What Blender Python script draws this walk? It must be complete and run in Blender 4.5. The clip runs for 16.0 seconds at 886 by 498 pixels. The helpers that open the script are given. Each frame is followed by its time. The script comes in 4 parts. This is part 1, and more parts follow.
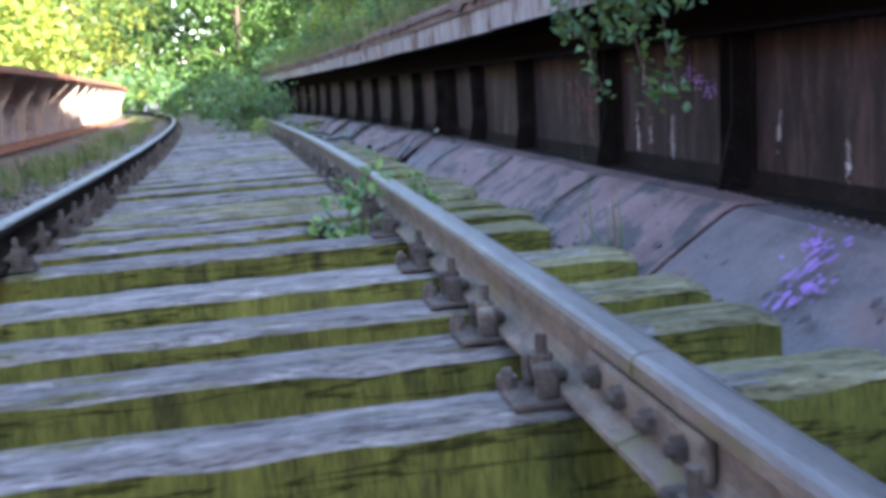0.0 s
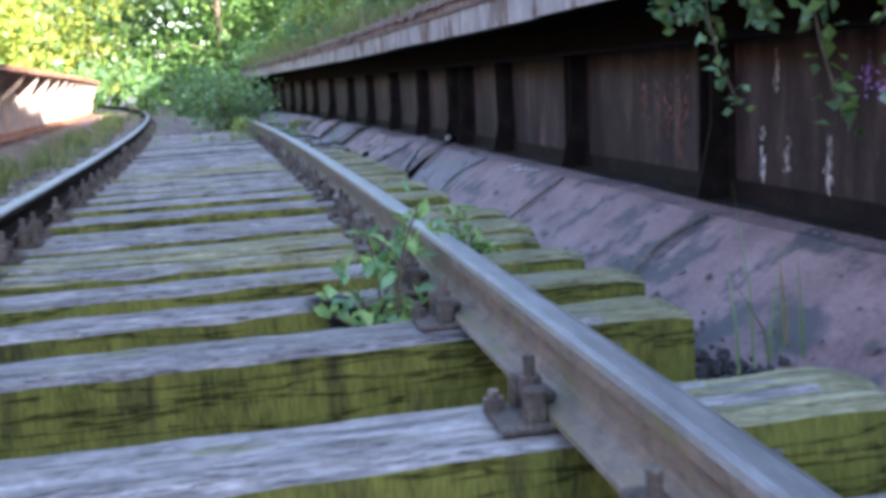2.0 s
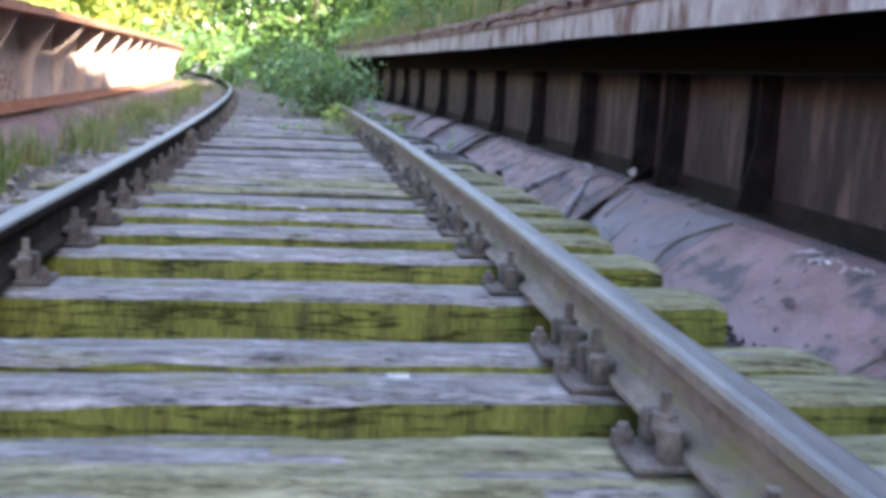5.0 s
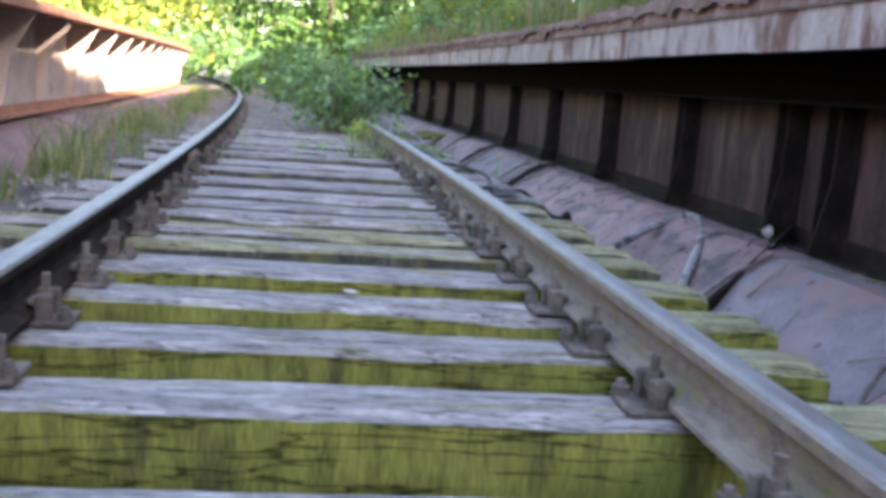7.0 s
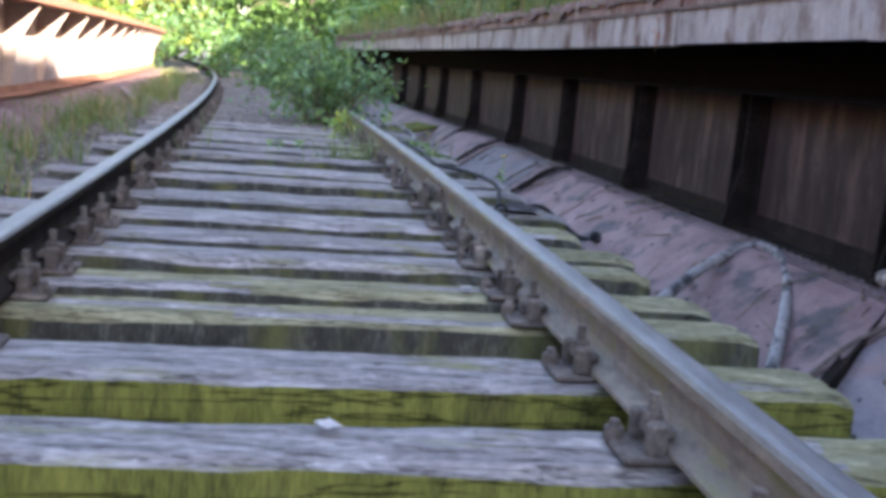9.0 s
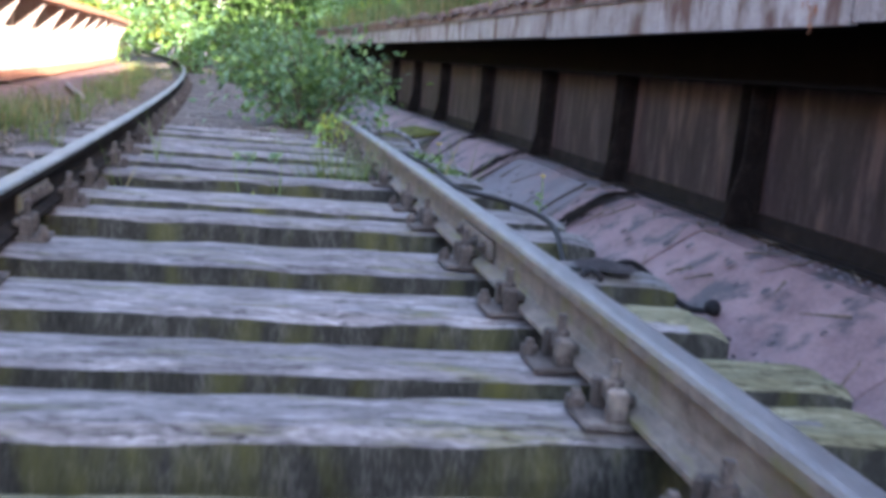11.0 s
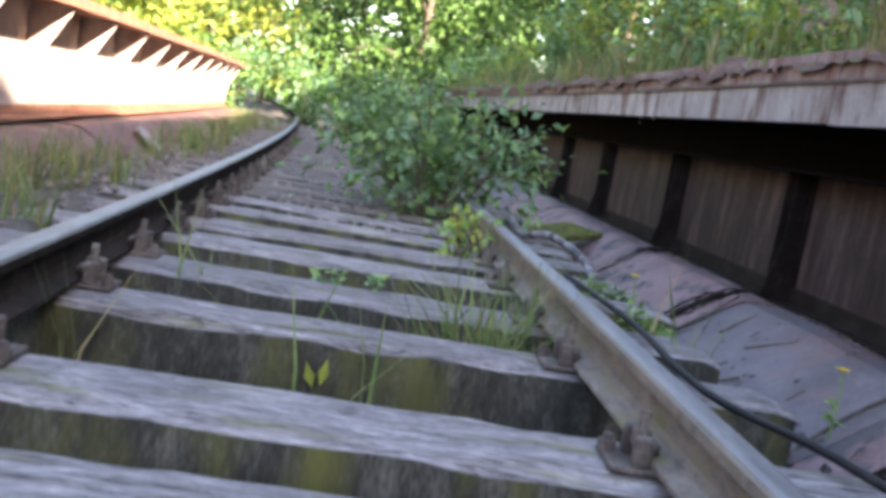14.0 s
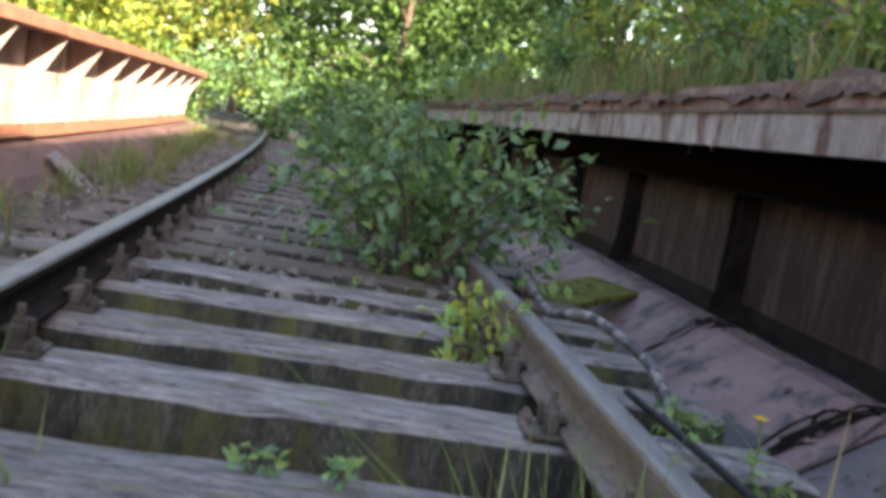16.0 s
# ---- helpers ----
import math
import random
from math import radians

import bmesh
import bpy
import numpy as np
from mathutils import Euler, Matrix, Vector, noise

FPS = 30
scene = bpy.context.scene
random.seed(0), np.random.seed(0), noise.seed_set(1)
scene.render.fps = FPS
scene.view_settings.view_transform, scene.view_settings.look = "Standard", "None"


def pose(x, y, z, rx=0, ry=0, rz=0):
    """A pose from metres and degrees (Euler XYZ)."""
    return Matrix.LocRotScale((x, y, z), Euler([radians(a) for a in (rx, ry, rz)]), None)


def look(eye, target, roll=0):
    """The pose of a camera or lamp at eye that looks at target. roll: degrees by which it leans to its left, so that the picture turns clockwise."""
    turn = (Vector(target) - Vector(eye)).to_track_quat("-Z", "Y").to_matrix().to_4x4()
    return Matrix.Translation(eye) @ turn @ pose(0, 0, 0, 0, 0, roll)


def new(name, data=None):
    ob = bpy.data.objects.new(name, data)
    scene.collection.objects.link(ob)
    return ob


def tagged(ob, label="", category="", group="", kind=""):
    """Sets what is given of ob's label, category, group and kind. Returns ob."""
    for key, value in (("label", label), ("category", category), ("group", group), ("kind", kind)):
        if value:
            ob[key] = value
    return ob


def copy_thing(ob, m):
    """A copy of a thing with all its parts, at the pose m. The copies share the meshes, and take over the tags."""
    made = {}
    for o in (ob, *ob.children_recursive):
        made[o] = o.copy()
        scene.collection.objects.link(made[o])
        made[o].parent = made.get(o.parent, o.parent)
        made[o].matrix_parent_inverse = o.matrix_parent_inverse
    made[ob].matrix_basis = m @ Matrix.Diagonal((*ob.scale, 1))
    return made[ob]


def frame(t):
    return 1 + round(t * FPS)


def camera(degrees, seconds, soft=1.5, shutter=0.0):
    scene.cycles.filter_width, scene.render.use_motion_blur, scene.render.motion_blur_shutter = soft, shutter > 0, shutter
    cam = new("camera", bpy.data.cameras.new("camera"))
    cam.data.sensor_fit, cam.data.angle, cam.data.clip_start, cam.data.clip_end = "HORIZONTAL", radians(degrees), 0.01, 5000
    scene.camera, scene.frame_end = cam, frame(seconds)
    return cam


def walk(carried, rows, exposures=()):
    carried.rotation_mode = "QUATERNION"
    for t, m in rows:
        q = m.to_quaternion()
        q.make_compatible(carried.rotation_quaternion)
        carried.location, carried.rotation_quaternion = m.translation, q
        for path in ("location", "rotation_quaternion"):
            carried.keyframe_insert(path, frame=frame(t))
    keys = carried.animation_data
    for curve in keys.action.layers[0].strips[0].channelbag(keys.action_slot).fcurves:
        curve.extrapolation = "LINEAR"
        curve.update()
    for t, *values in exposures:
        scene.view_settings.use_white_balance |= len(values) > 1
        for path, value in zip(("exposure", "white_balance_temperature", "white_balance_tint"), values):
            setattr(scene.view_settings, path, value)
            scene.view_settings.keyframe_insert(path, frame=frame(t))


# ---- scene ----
cam = camera(47.8, 16.0, soft=4.2, shutter=0.5)
SIZE = 1.42
PATH = [
    (0, (0.234, 1.282, 0.566), (0.463, 2.747, 0.318), -4.0),
    (0.5, (0.256, 1.667, 0.579), (0.491, 3.131, 0.325), -4.2),
    (1, (0.254, 2.01, 0.571), (0.492, 3.473, 0.318), -4.0),
    (1.5, (0.225, 2.378, 0.588), (0.475, 3.838, 0.332), -4.0),
    (2, (0.212, 2.709, 0.596), (0.47, 4.168, 0.342), -3.3),
    (2.5, (0.193, 3.079, 0.595), (0.458, 4.537, 0.338), -3.3),
    (3, (0.178, 3.473, 0.566), (0.455, 4.929, 0.309), -1.5),
    (3.5, (0.128, 3.853, 0.577), (0.418, 5.305, 0.315), 0.5),
    (4, (0.067, 4.269, 0.592), (0.347, 5.722, 0.326), 1.5),
    (4.5, (0.032, 4.628, 0.665), (0.217, 6.098, 0.406), 2.4),
    (5, (0.034, 5.137, 0.613), (0.195, 6.61, 0.354), 2.7),
    (5.2, (0.026, 5.296, 0.618), (0.175, 6.771, 0.366), 2.5),
    (7.3, (-0.162, 6.765, 0.648), (-0.003, 8.242, 0.406), 4.6),
    (7.5, (-0.162, 6.903, 0.67), (-0.004, 8.38, 0.43), 3.8),
    (8, (-0.148, 7.137, 0.678), (0.022, 8.612, 0.438), 4.0),
    (8.2, (-0.133, 7.216, 0.678), (0.035, 8.691, 0.432), 4.3),
    (10.3, (-0.157, 8.775, 0.607), (0.054, 10.238, 0.332), 5.0),
    (10.5, (-0.151, 8.948, 0.576), (0.057, 10.413, 0.309), 4.7),
    (11, (-0.183, 9.387, 0.623), (0.032, 10.851, 0.356), 5.2),
    (11.5, (-0.165, 9.806, 0.653), (0.055, 11.268, 0.381), 5.7),
    (12, (-0.163, 10.217, 0.639), (0.051, 11.683, 0.38), 7.6),
    (12.5, (-0.17, 10.671, 0.657), (-0.017, 12.148, 0.419), 8.8),
    (13, (-0.159, 11.033, 0.672), (-0.087, 12.52, 0.463), 10.0),
    (13.5, (-0.233, 11.369, 0.674), (-0.175, 12.858, 0.476), 10.5),
    (14, (-0.257, 11.76, 0.628), (-0.206, 13.251, 0.437), 10.1),
    (14.5, (-0.283, 12.166, 0.673), (-0.221, 13.657, 0.483), 9.8),
    (15, (-0.284, 12.592, 0.678), (-0.219, 14.083, 0.493), 9.5),
    (15.5, (-0.328, 12.957, 0.678), (-0.255, 14.448, 0.501), 9.7),
    (16, (-0.336, 13.32, 0.715), (-0.253, 14.811, 0.542), 10.1),
]
walk(cam, [(t, look([v * SIZE for v in eye], [v * SIZE for v in target], roll)) for t, eye, target, roll in PATH],
     [(0, 2.8, 6400, 15), (3, 2.95, 6400, 15), (5, 3.1, 7000, 18), (7.5, 3.1, 7200, 18), (8.2, 3.05, 7200, 18), (10.3, 2.65, 6700, 21), (11, 2.95, 6800, 21), (12.5, 3.2, 7000, 22), (14.5, 2.65, 7500, 19), (16, 2.25, 7900, 18)])

# ---------------------------------------------------------------- light
SUN_EL, SUN_AZ = 25.0, 143.0          # elevation; azimuth clockwise from +y
world = bpy.data.worlds.new("sky_world")
scene.world = world
world.use_nodes = True
wn = world.node_tree
sky = wn.nodes.new("ShaderNodeTexSky")
sky.sky_type = "NISHITA"
sky.sun_disc = False
sky.sun_elevation = radians(SUN_EL)
sky.sun_rotation = radians(SUN_AZ)
wn.links.new(sky.outputs[0], wn.nodes["Background"].inputs[0])
wn.nodes["Background"].inputs[1].default_value = 0.15
sun_data = bpy.data.lights.new("sun", "SUN")
sun_data.energy, sun_data.angle, sun_data.color = 5.0, radians(0.6), (1.0, 0.93, 0.80)
sun = new("sun", sun_data)
su = Vector((math.sin(radians(SUN_AZ)) * math.cos(radians(SUN_EL)), math.cos(radians(SUN_AZ)) * math.cos(radians(SUN_EL)), math.sin(radians(SUN_EL))))
sun.matrix_world = look(su * 60, (0, 0, 0))

# ---------------------------------------------------------------- plan
RAIL_TOP, SLEEPER_TOP, RAIL_X = 0.16, 0.0, 0.755
GROUND = -0.34
WEB_X, BEAM_X = 2.10, 1.80           # girder web and the edge of its deck
WEB_BASE, WEB_TOP, BEAM_LOW, BEAM_TOP = 0.06, 0.68, 0.87, 1.17
LEFT_BASE, LEFT_TOP = 0.18, 0.90
BRIDGE_END = 30.0
Y0, Y1 = -3.0, 60.0


def bend(y):
    """How far the line has swung to the left at y."""
    return -0.0021 * max(0.0, y - 13.0) ** 2


# ---------------------------------------------------------------- materials
def material(name, stops, scale=6.0, rough=0.8, metal=0.0, bump=0.3, detail=60.0, stretch=(1, 1, 1), spots=None, spot_scale=3.0, spot_at=(0.52, 0.62), vary=0.0, translucent=0.0, seed=0.0, gloss=0.5, cracks=None):
    """Noise between colour stops, a finer grain on it, a second layer of spots, and relief."""
    m = bpy.data.materials.new(name)
    m.use_nodes = True
    nt = m.node_tree
    n, l = nt.nodes, nt.links
    b = n["Principled BSDF"]
    co = n.new("ShaderNodeTexCoord")
    mp = n.new("ShaderNodeMapping")
    mp.inputs["Scale"].default_value = stretch
    mp.inputs["Location"].default_value = (seed, seed * 1.7, seed * 0.3)
    geo = n.new("ShaderNodeNewGeometry")
    l.new(geo.outputs["Position"], mp.inputs[0])
    big = n.new("ShaderNodeTexNoise")
    big.inputs["Scale"].default_value, big.inputs["Detail"].default_value, big.inputs["Roughness"].default_value = scale, 8, 0.65
    fine = n.new("ShaderNodeTexNoise")
    fine.inputs["Scale"].default_value, fine.inputs["Detail"].default_value = detail, 5
    l.new(mp.outputs[0], big.inputs[0])
    l.new(mp.outputs[0], fine.inputs[0])
    mixf = n.new("ShaderNodeMix")
    mixf.inputs[0].default_value = 0.38
    l.new(big.outputs[0], mixf.inputs[2])
    l.new(fine.outputs[0], mixf.inputs[3])
    ramp = n.new("ShaderNodeValToRGB")
    els = ramp.color_ramp.elements
    while len(els) < len(stops):
        els.new(0.5)
    for i, c in enumerate(stops):
        els[i].position = 0.30 + 0.40 * i / max(1, len(stops) - 1)
        els[i].color = (*c, 1)
    l.new(mixf.outputs[0], ramp.inputs[0])
    col = ramp.outputs[0]
    if spots:
        sp = n.new("ShaderNodeTexNoise")
        sp.inputs["Scale"].default_value, sp.inputs["Detail"].default_value, sp.inputs["Roughness"].default_value = spot_scale, 7, 0.6
        l.new(mp.outputs[0], sp.inputs[0])
        sr = n.new("ShaderNodeMapRange")
        sr.inputs[1].default_value, sr.inputs[2].default_value = spot_at
        l.new(sp.outputs[0], sr.inputs[0])
        mx = n.new("ShaderNodeMix")
        mx.data_type = "RGBA"
        l.new(sr.outputs[0], mx.inputs[0])
        l.new(col, mx.inputs[6])
        mx.inputs[7].default_value = (*spots, 1)
        col = mx.outputs[2]
    if cracks:
        cm = n.new("ShaderNodeMapping")
        cm.inputs["Scale"].default_value = cracks
        l.new(geo.outputs["Position"], cm.inputs[0])
        cn = n.new("ShaderNodeTexNoise")
        cn.inputs["Scale"].default_value, cn.inputs["Detail"].default_value, cn.inputs["Roughness"].default_value = 1.0, 4, 0.55
        l.new(cm.outputs[0], cn.inputs[0])
        away = n.new("ShaderNodeMath")
        away.operation = "SUBTRACT"
        away.inputs[1].default_value = 0.5
        l.new(cn.outputs[0], away.inputs[0])
        near = n.new("ShaderNodeMath")
        near.operation = "ABSOLUTE"
        l.new(away.outputs[0], near.inputs[0])
        cr = n.new("ShaderNodeMapRange")
        cr.inputs[1].default_value, cr.inputs[2].default_value = 0.004, 0.028
        cr.inputs[3].default_value, cr.inputs[4].default_value = 0.25, 1.0
        l.new(near.outputs[0], cr.inputs[0])
        dk = n.new("ShaderNodeMix")
        dk.data_type, dk.blend_type = "RGBA", "MULTIPLY"
        dk.inputs[0].default_value = 1.0
        l.new(col, dk.inputs[6])
        l.new(cr.outputs[0], dk.inputs[7])
        col = dk.outputs[2]
    if vary:
        hs = n.new("ShaderNodeHueSaturation")
        rnd = n.new("ShaderNodeMapRange")
        oi = n.new("ShaderNodeObjectInfo")
        add = n.new("ShaderNodeMath")
        add.operation = "ADD"
        l.new(oi.outputs["Random"], add.inputs[0])
        l.new(geo.outputs["Random Per Island"], add.inputs[1])
        rnd.inputs[2].default_value = 2.0
        rnd.inputs[3].default_value, rnd.inputs[4].default_value = 1 - vary, 1 + vary
        l.new(add.outputs[0], rnd.inputs[0])
        l.new(rnd.outputs[0], hs.inputs["Value"])
        l.new(col, hs.inputs["Color"])
        col = hs.outputs[0]
    l.new(col, b.inputs["Base Color"])
    rr = n.new("ShaderNodeMapRange")
    rr.inputs[3].default_value, rr.inputs[4].default_value = max(0.05, rough - 0.15), min(1.0, rough + 0.15)
    l.new(fine.outputs[0], rr.inputs[0])
    l.new(rr.outputs[0], b.inputs["Roughness"])
    b.inputs["Metallic"].default_value = metal
    b.inputs["Specular IOR Level"].default_value = gloss
    if bump:
        bp = n.new("ShaderNodeBump")
        bp.inputs["Strength"].default_value, bp.inputs["Distance"].default_value = bump, 0.01
        l.new(mixf.outputs[0], bp.inputs["Height"])
        l.new(bp.outputs[0], b.inputs["Normal"])
    if translucent:
        tr = n.new("ShaderNodeBsdfTranslucent")
        ms = n.new("ShaderNodeMixShader")
        ms.inputs[0].default_value = translucent
        l.new(col, tr.inputs[0])
        l.new(b.outputs[0], ms.inputs[1])
        l.new(tr.outputs[0], ms.inputs[2])
        l.new(ms.outputs[0], n["Material Output"].inputs[0])
    return m


WOOD_TOP = material("weathered_grey_wood", [(0.03, 0.028, 0.027), (0.15, 0.14, 0.14), (0.28, 0.268, 0.27), (0.54, 0.525, 0.53)], scale=4.2, detail=30, stretch=(0.85, 4.5, 4), rough=0.95, bump=1.0, spots=(0.15, 0.15, 0.05), spot_scale=2.2, spot_at=(0.55, 0.72), gloss=0.2, cracks=(2.2, 38, 20), vary=0.22)
WOOD_DIRT = material("dirty_brown_grey_wood", [(0.04, 0.034, 0.03), (0.12, 0.105, 0.095), (0.21, 0.19, 0.175)], scale=5, detail=34, stretch=(0.5, 4, 4), rough=0.95, bump=0.8, gloss=0.2, vary=0.2)
WOOD_MOSS = material("yellow_green_mossy_wood", [(0.055, 0.052, 0.03), (0.20, 0.19, 0.115), (0.42, 0.405, 0.29)], scale=4.2, detail=30, stretch=(0.85, 4.5, 4), rough=0.95, bump=1.0, gloss=0.15, cracks=(2.2, 38, 20), vary=0.2)
WOOD_SIDE = material("algae_covered_wood", [(0.03, 0.035, 0.014), (0.135, 0.14, 0.034), (0.24, 0.24, 0.06)], scale=3.5, detail=30, stretch=(3.5, 3, 0.7), rough=0.95, bump=0.6, spots=(0.03, 0.028, 0.02), spot_scale=1.5, spot_at=(0.56, 0.72), vary=0.22, gloss=0.15, cracks=(1.2, 9, 14))
# darker wood with olive spots, for sleeper sides past y 9.9
WOOD_DARK = material("dark_sleeper_wood", [(0.010, 0.010, 0.009), (0.045, 0.046, 0.040), (0.14, 0.14, 0.125)], scale=4, detail=30, stretch=(3.0, 3, 0.9), rough=0.9, gloss=0.2, bump=0.7, spots=(0.115, 0.12, 0.035), spot_scale=1.2, spot_at=(0.50, 0.74), vary=0.2)
RAIL_HEAD = material("dull_rail_steel", [(0.09, 0.088, 0.09), (0.16, 0.158, 0.163), (0.25, 0.248, 0.255)], scale=7, detail=70, stretch=(3, 0.6, 3), rough=0.5, metal=0.35, bump=0.2, spots=(0.12, 0.105, 0.098), spot_scale=5, spot_at=(0.55, 0.75))
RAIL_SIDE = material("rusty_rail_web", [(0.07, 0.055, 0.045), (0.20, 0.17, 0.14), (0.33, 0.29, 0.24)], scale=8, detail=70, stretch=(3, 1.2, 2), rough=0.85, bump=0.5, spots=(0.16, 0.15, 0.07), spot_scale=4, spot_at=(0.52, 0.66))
# left rail's shadowed inner side, put into a near-black colour
RAIL_SHADE = material("shaded_rail_web", [(0.008, 0.007, 0.006), (0.020, 0.016, 0.014), (0.05, 0.04, 0.033)], scale=8, detail=60, rough=0.9, bump=0.4, gloss=0.1)
RUST = material("brown_rust", [(0.028, 0.023, 0.020), (0.08, 0.066, 0.058), (0.20, 0.175, 0.16)], scale=7, detail=80, rough=0.9, bump=0.6, spots=(0.24, 0.21, 0.18), spot_scale=6, spot_at=(0.58, 0.72), vary=0.25)
# brown girder paint, its colour darkened for the shade under the deck
WEB = material("shaded_brown_girder_paint", [(0.006, 0.004, 0.004), (0.030, 0.020, 0.020), (0.095, 0.072, 0.071)], scale=3.4, detail=46, stretch=(1, 2.2, 0.45), rough=0.75, gloss=0.25, bump=0.6, spots=(0.11, 0.072, 0.065), spot_scale=2.4, spot_at=(0.54, 0.74), vary=0.14)
# dark stiffener paint, taken near black to hold the shade beneath the deck
RIB = material("black_brown_paint_and_shade", [(0.005, 0.004, 0.0035), (0.012, 0.009, 0.008), (0.035, 0.026, 0.023)], scale=5, detail=50, rough=0.8, bump=0.4, gloss=0.12)
# shade beneath the deck put into the colour: near black, almost no gloss
UNDERSHADE = material("shade_black_underside", [(0.002, 0.002, 0.002), (0.004, 0.003, 0.003), (0.008, 0.006, 0.005)], scale=5, detail=50, rough=0.95, bump=0.3, gloss=0.03)
PLATE = material("faded_oxide_red_plate", [(0.085, 0.048, 0.052), (0.20, 0.125, 0.128), (0.29, 0.205, 0.205)], scale=2.4, detail=45, rough=0.7, bump=0.35, spots=(0.06, 0.052, 0.058), spot_scale=3.2, spot_at=(0.51, 0.60), vary=0.22)
BEAM = material("flaking_grey_paint", [(0.12, 0.095, 0.09), (0.29, 0.275, 0.28), (0.46, 0.455, 0.47)], scale=3.2, detail=40, stretch=(1, 2.0, 0.8), rough=0.8, bump=0.4, spots=(0.11, 0.06, 0.05), spot_scale=1.9, spot_at=(0.50, 0.62), vary=0.2)
RED_RUST = material("red_rust_flange", [(0.12, 0.055, 0.035), (0.28, 0.12, 0.07), (0.40, 0.20, 0.12)], scale=5, detail=50, rough=0.9, bump=0.4)
# west twin's paint, a pale copy with sunlight put into its colour
LEFT_WEB = material("pale_sunlit_girder_paint", [(0.28, 0.20, 0.17), (0.45, 0.37, 0.33), (0.58, 0.50, 0.46)], scale=3, detail=40, rough=0.8, bump=0.3, spots=(0.24, 0.12, 0.08), spot_scale=2.2, spot_at=(0.58, 0.72), vary=0.1)
SOIL = material("dark_soil_and_ballast", [(0.022, 0.019, 0.016), (0.065, 0.056, 0.047), (0.15, 0.135, 0.12)], scale=6, detail=45, rough=1.0, bump=1.0)
STONE = material("grey_ballast_stone", [(0.06, 0.055, 0.05), (0.16, 0.145, 0.135), (0.30, 0.28, 0.26)], scale=9, detail=60, rough=0.95, bump=0.6, vary=0.45)
RUBBLE = material("blue_black_rubble", [(0.02, 0.018, 0.02), (0.06, 0.053, 0.058), (0.14, 0.12, 0.125)], scale=9, detail=60, rough=0.9, bump=0.6, vary=0.5)
LEAF = material("green_leaf", [(0.06, 0.12, 0.025), (0.115, 0.225, 0.048), (0.20, 0.33, 0.075)], scale=4, detail=30, rough=0.55, bump=0.0, vary=0.5, translucent=0.3)
# darkened leaf copy: shade of the trees ahead put into the green
LEAF_SHADE = material("shaded_green_leaf", [(0.028, 0.065, 0.014), (0.06, 0.135, 0.028), (0.11, 0.20, 0.045)], scale=4, detail=30, rough=0.6, bump=0.0, vary=0.5, translucent=0.25)
LEAF_PALE = material("fresh_pale_leaf", [(0.12, 0.22, 0.07), (0.22, 0.37, 0.11), (0.33, 0.48, 0.19)], scale=8, detail=40, rough=0.5, bump=0.0, vary=0.4, translucent=0.3)
LEAF_BLUE = material("bluish_green_leaf", [(0.07, 0.16, 0.075), (0.15, 0.30, 0.145), (0.27, 0.44, 0.26)], scale=4, detail=30, rough=0.5, bump=0.0, vary=0.5, translucent=0.25)
# yellow-green leaf, its colour brightened to carry the far trees' sunlight
LEAF_SUN = material("yellow_green_sun_tinted_leaf", [(0.13, 0.17, 0.025), (0.26, 0.31, 0.05), (0.38, 0.42, 0.08)], scale=3, detail=20, rough=0.6, bump=0.0, vary=0.45, translucent=0.35)
GRASS = material("meadow_grass", [(0.06, 0.12, 0.03), (0.13, 0.20, 0.06), (0.26, 0.27, 0.11)], scale=5, detail=30, rough=0.6, bump=0.0, vary=0.5, translucent=0.25)
STRAW = material("dry_straw_grass", [(0.16, 0.12, 0.05), (0.28, 0.22, 0.10), (0.40, 0.33, 0.18)], scale=5, detail=30, rough=0.8, bump=0.0, vary=0.4, translucent=0.2)
BARK = material("brown_bark", [(0.04, 0.03, 0.022), (0.11, 0.085, 0.06), (0.20, 0.17, 0.13)], scale=9, detail=40, stretch=(3, 3, 0.6), rough=0.95, bump=0.9)
BLACK = material("black_plastic", [(0.008, 0.008, 0.009), (0.016, 0.016, 0.018), (0.03, 0.03, 0.033)], scale=10, detail=60, rough=0.65, gloss=0.2, bump=0.2)
HOSE = material("grey_sheathed_cable", [(0.12, 0.115, 0.12), (0.22, 0.21, 0.215), (0.34, 0.33, 0.335)], scale=12, detail=80, rough=0.6, bump=0.3, spots=(0.04, 0.04, 0.045), spot_scale=9, spot_at=(0.5, 0.56))
PALE = material("chalk_white_marks", [(0.50, 0.47, 0.47), (0.66, 0.63, 0.62), (0.8, 0.78, 0.77)], scale=20, detail=90, rough=0.9, bump=0.2)
DIRTY_WHITE = material("dirty_white_litter", [(0.22, 0.20, 0.19), (0.38, 0.36, 0.35), (0.55, 0.53, 0.52)], scale=25, detail=120, rough=0.8, bump=0.3, spots=(0.10, 0.085, 0.07), spot_scale=20, spot_at=(0.5, 0.6))
VIOLET = material("violet_spray_paint", [(0.22, 0.10, 0.42), (0.34, 0.18, 0.58), (0.42, 0.27, 0.62)], scale=14, detail=60, rough=0.6, bump=0.1)
PETAL = material("yellow_petal", [(0.55, 0.36, 0.02), (0.75, 0.52, 0.03), (0.85, 0.66, 0.06)], scale=20, detail=60, rough=0.6, bump=0.0, translucent=0.25)
DULL_RED = material("faded_red_spray_paint", [(0.13, 0.05, 0.045), (0.20, 0.075, 0.065), (0.28, 0.12, 0.10)], scale=14, detail=60, rough=0.7, bump=0.1)
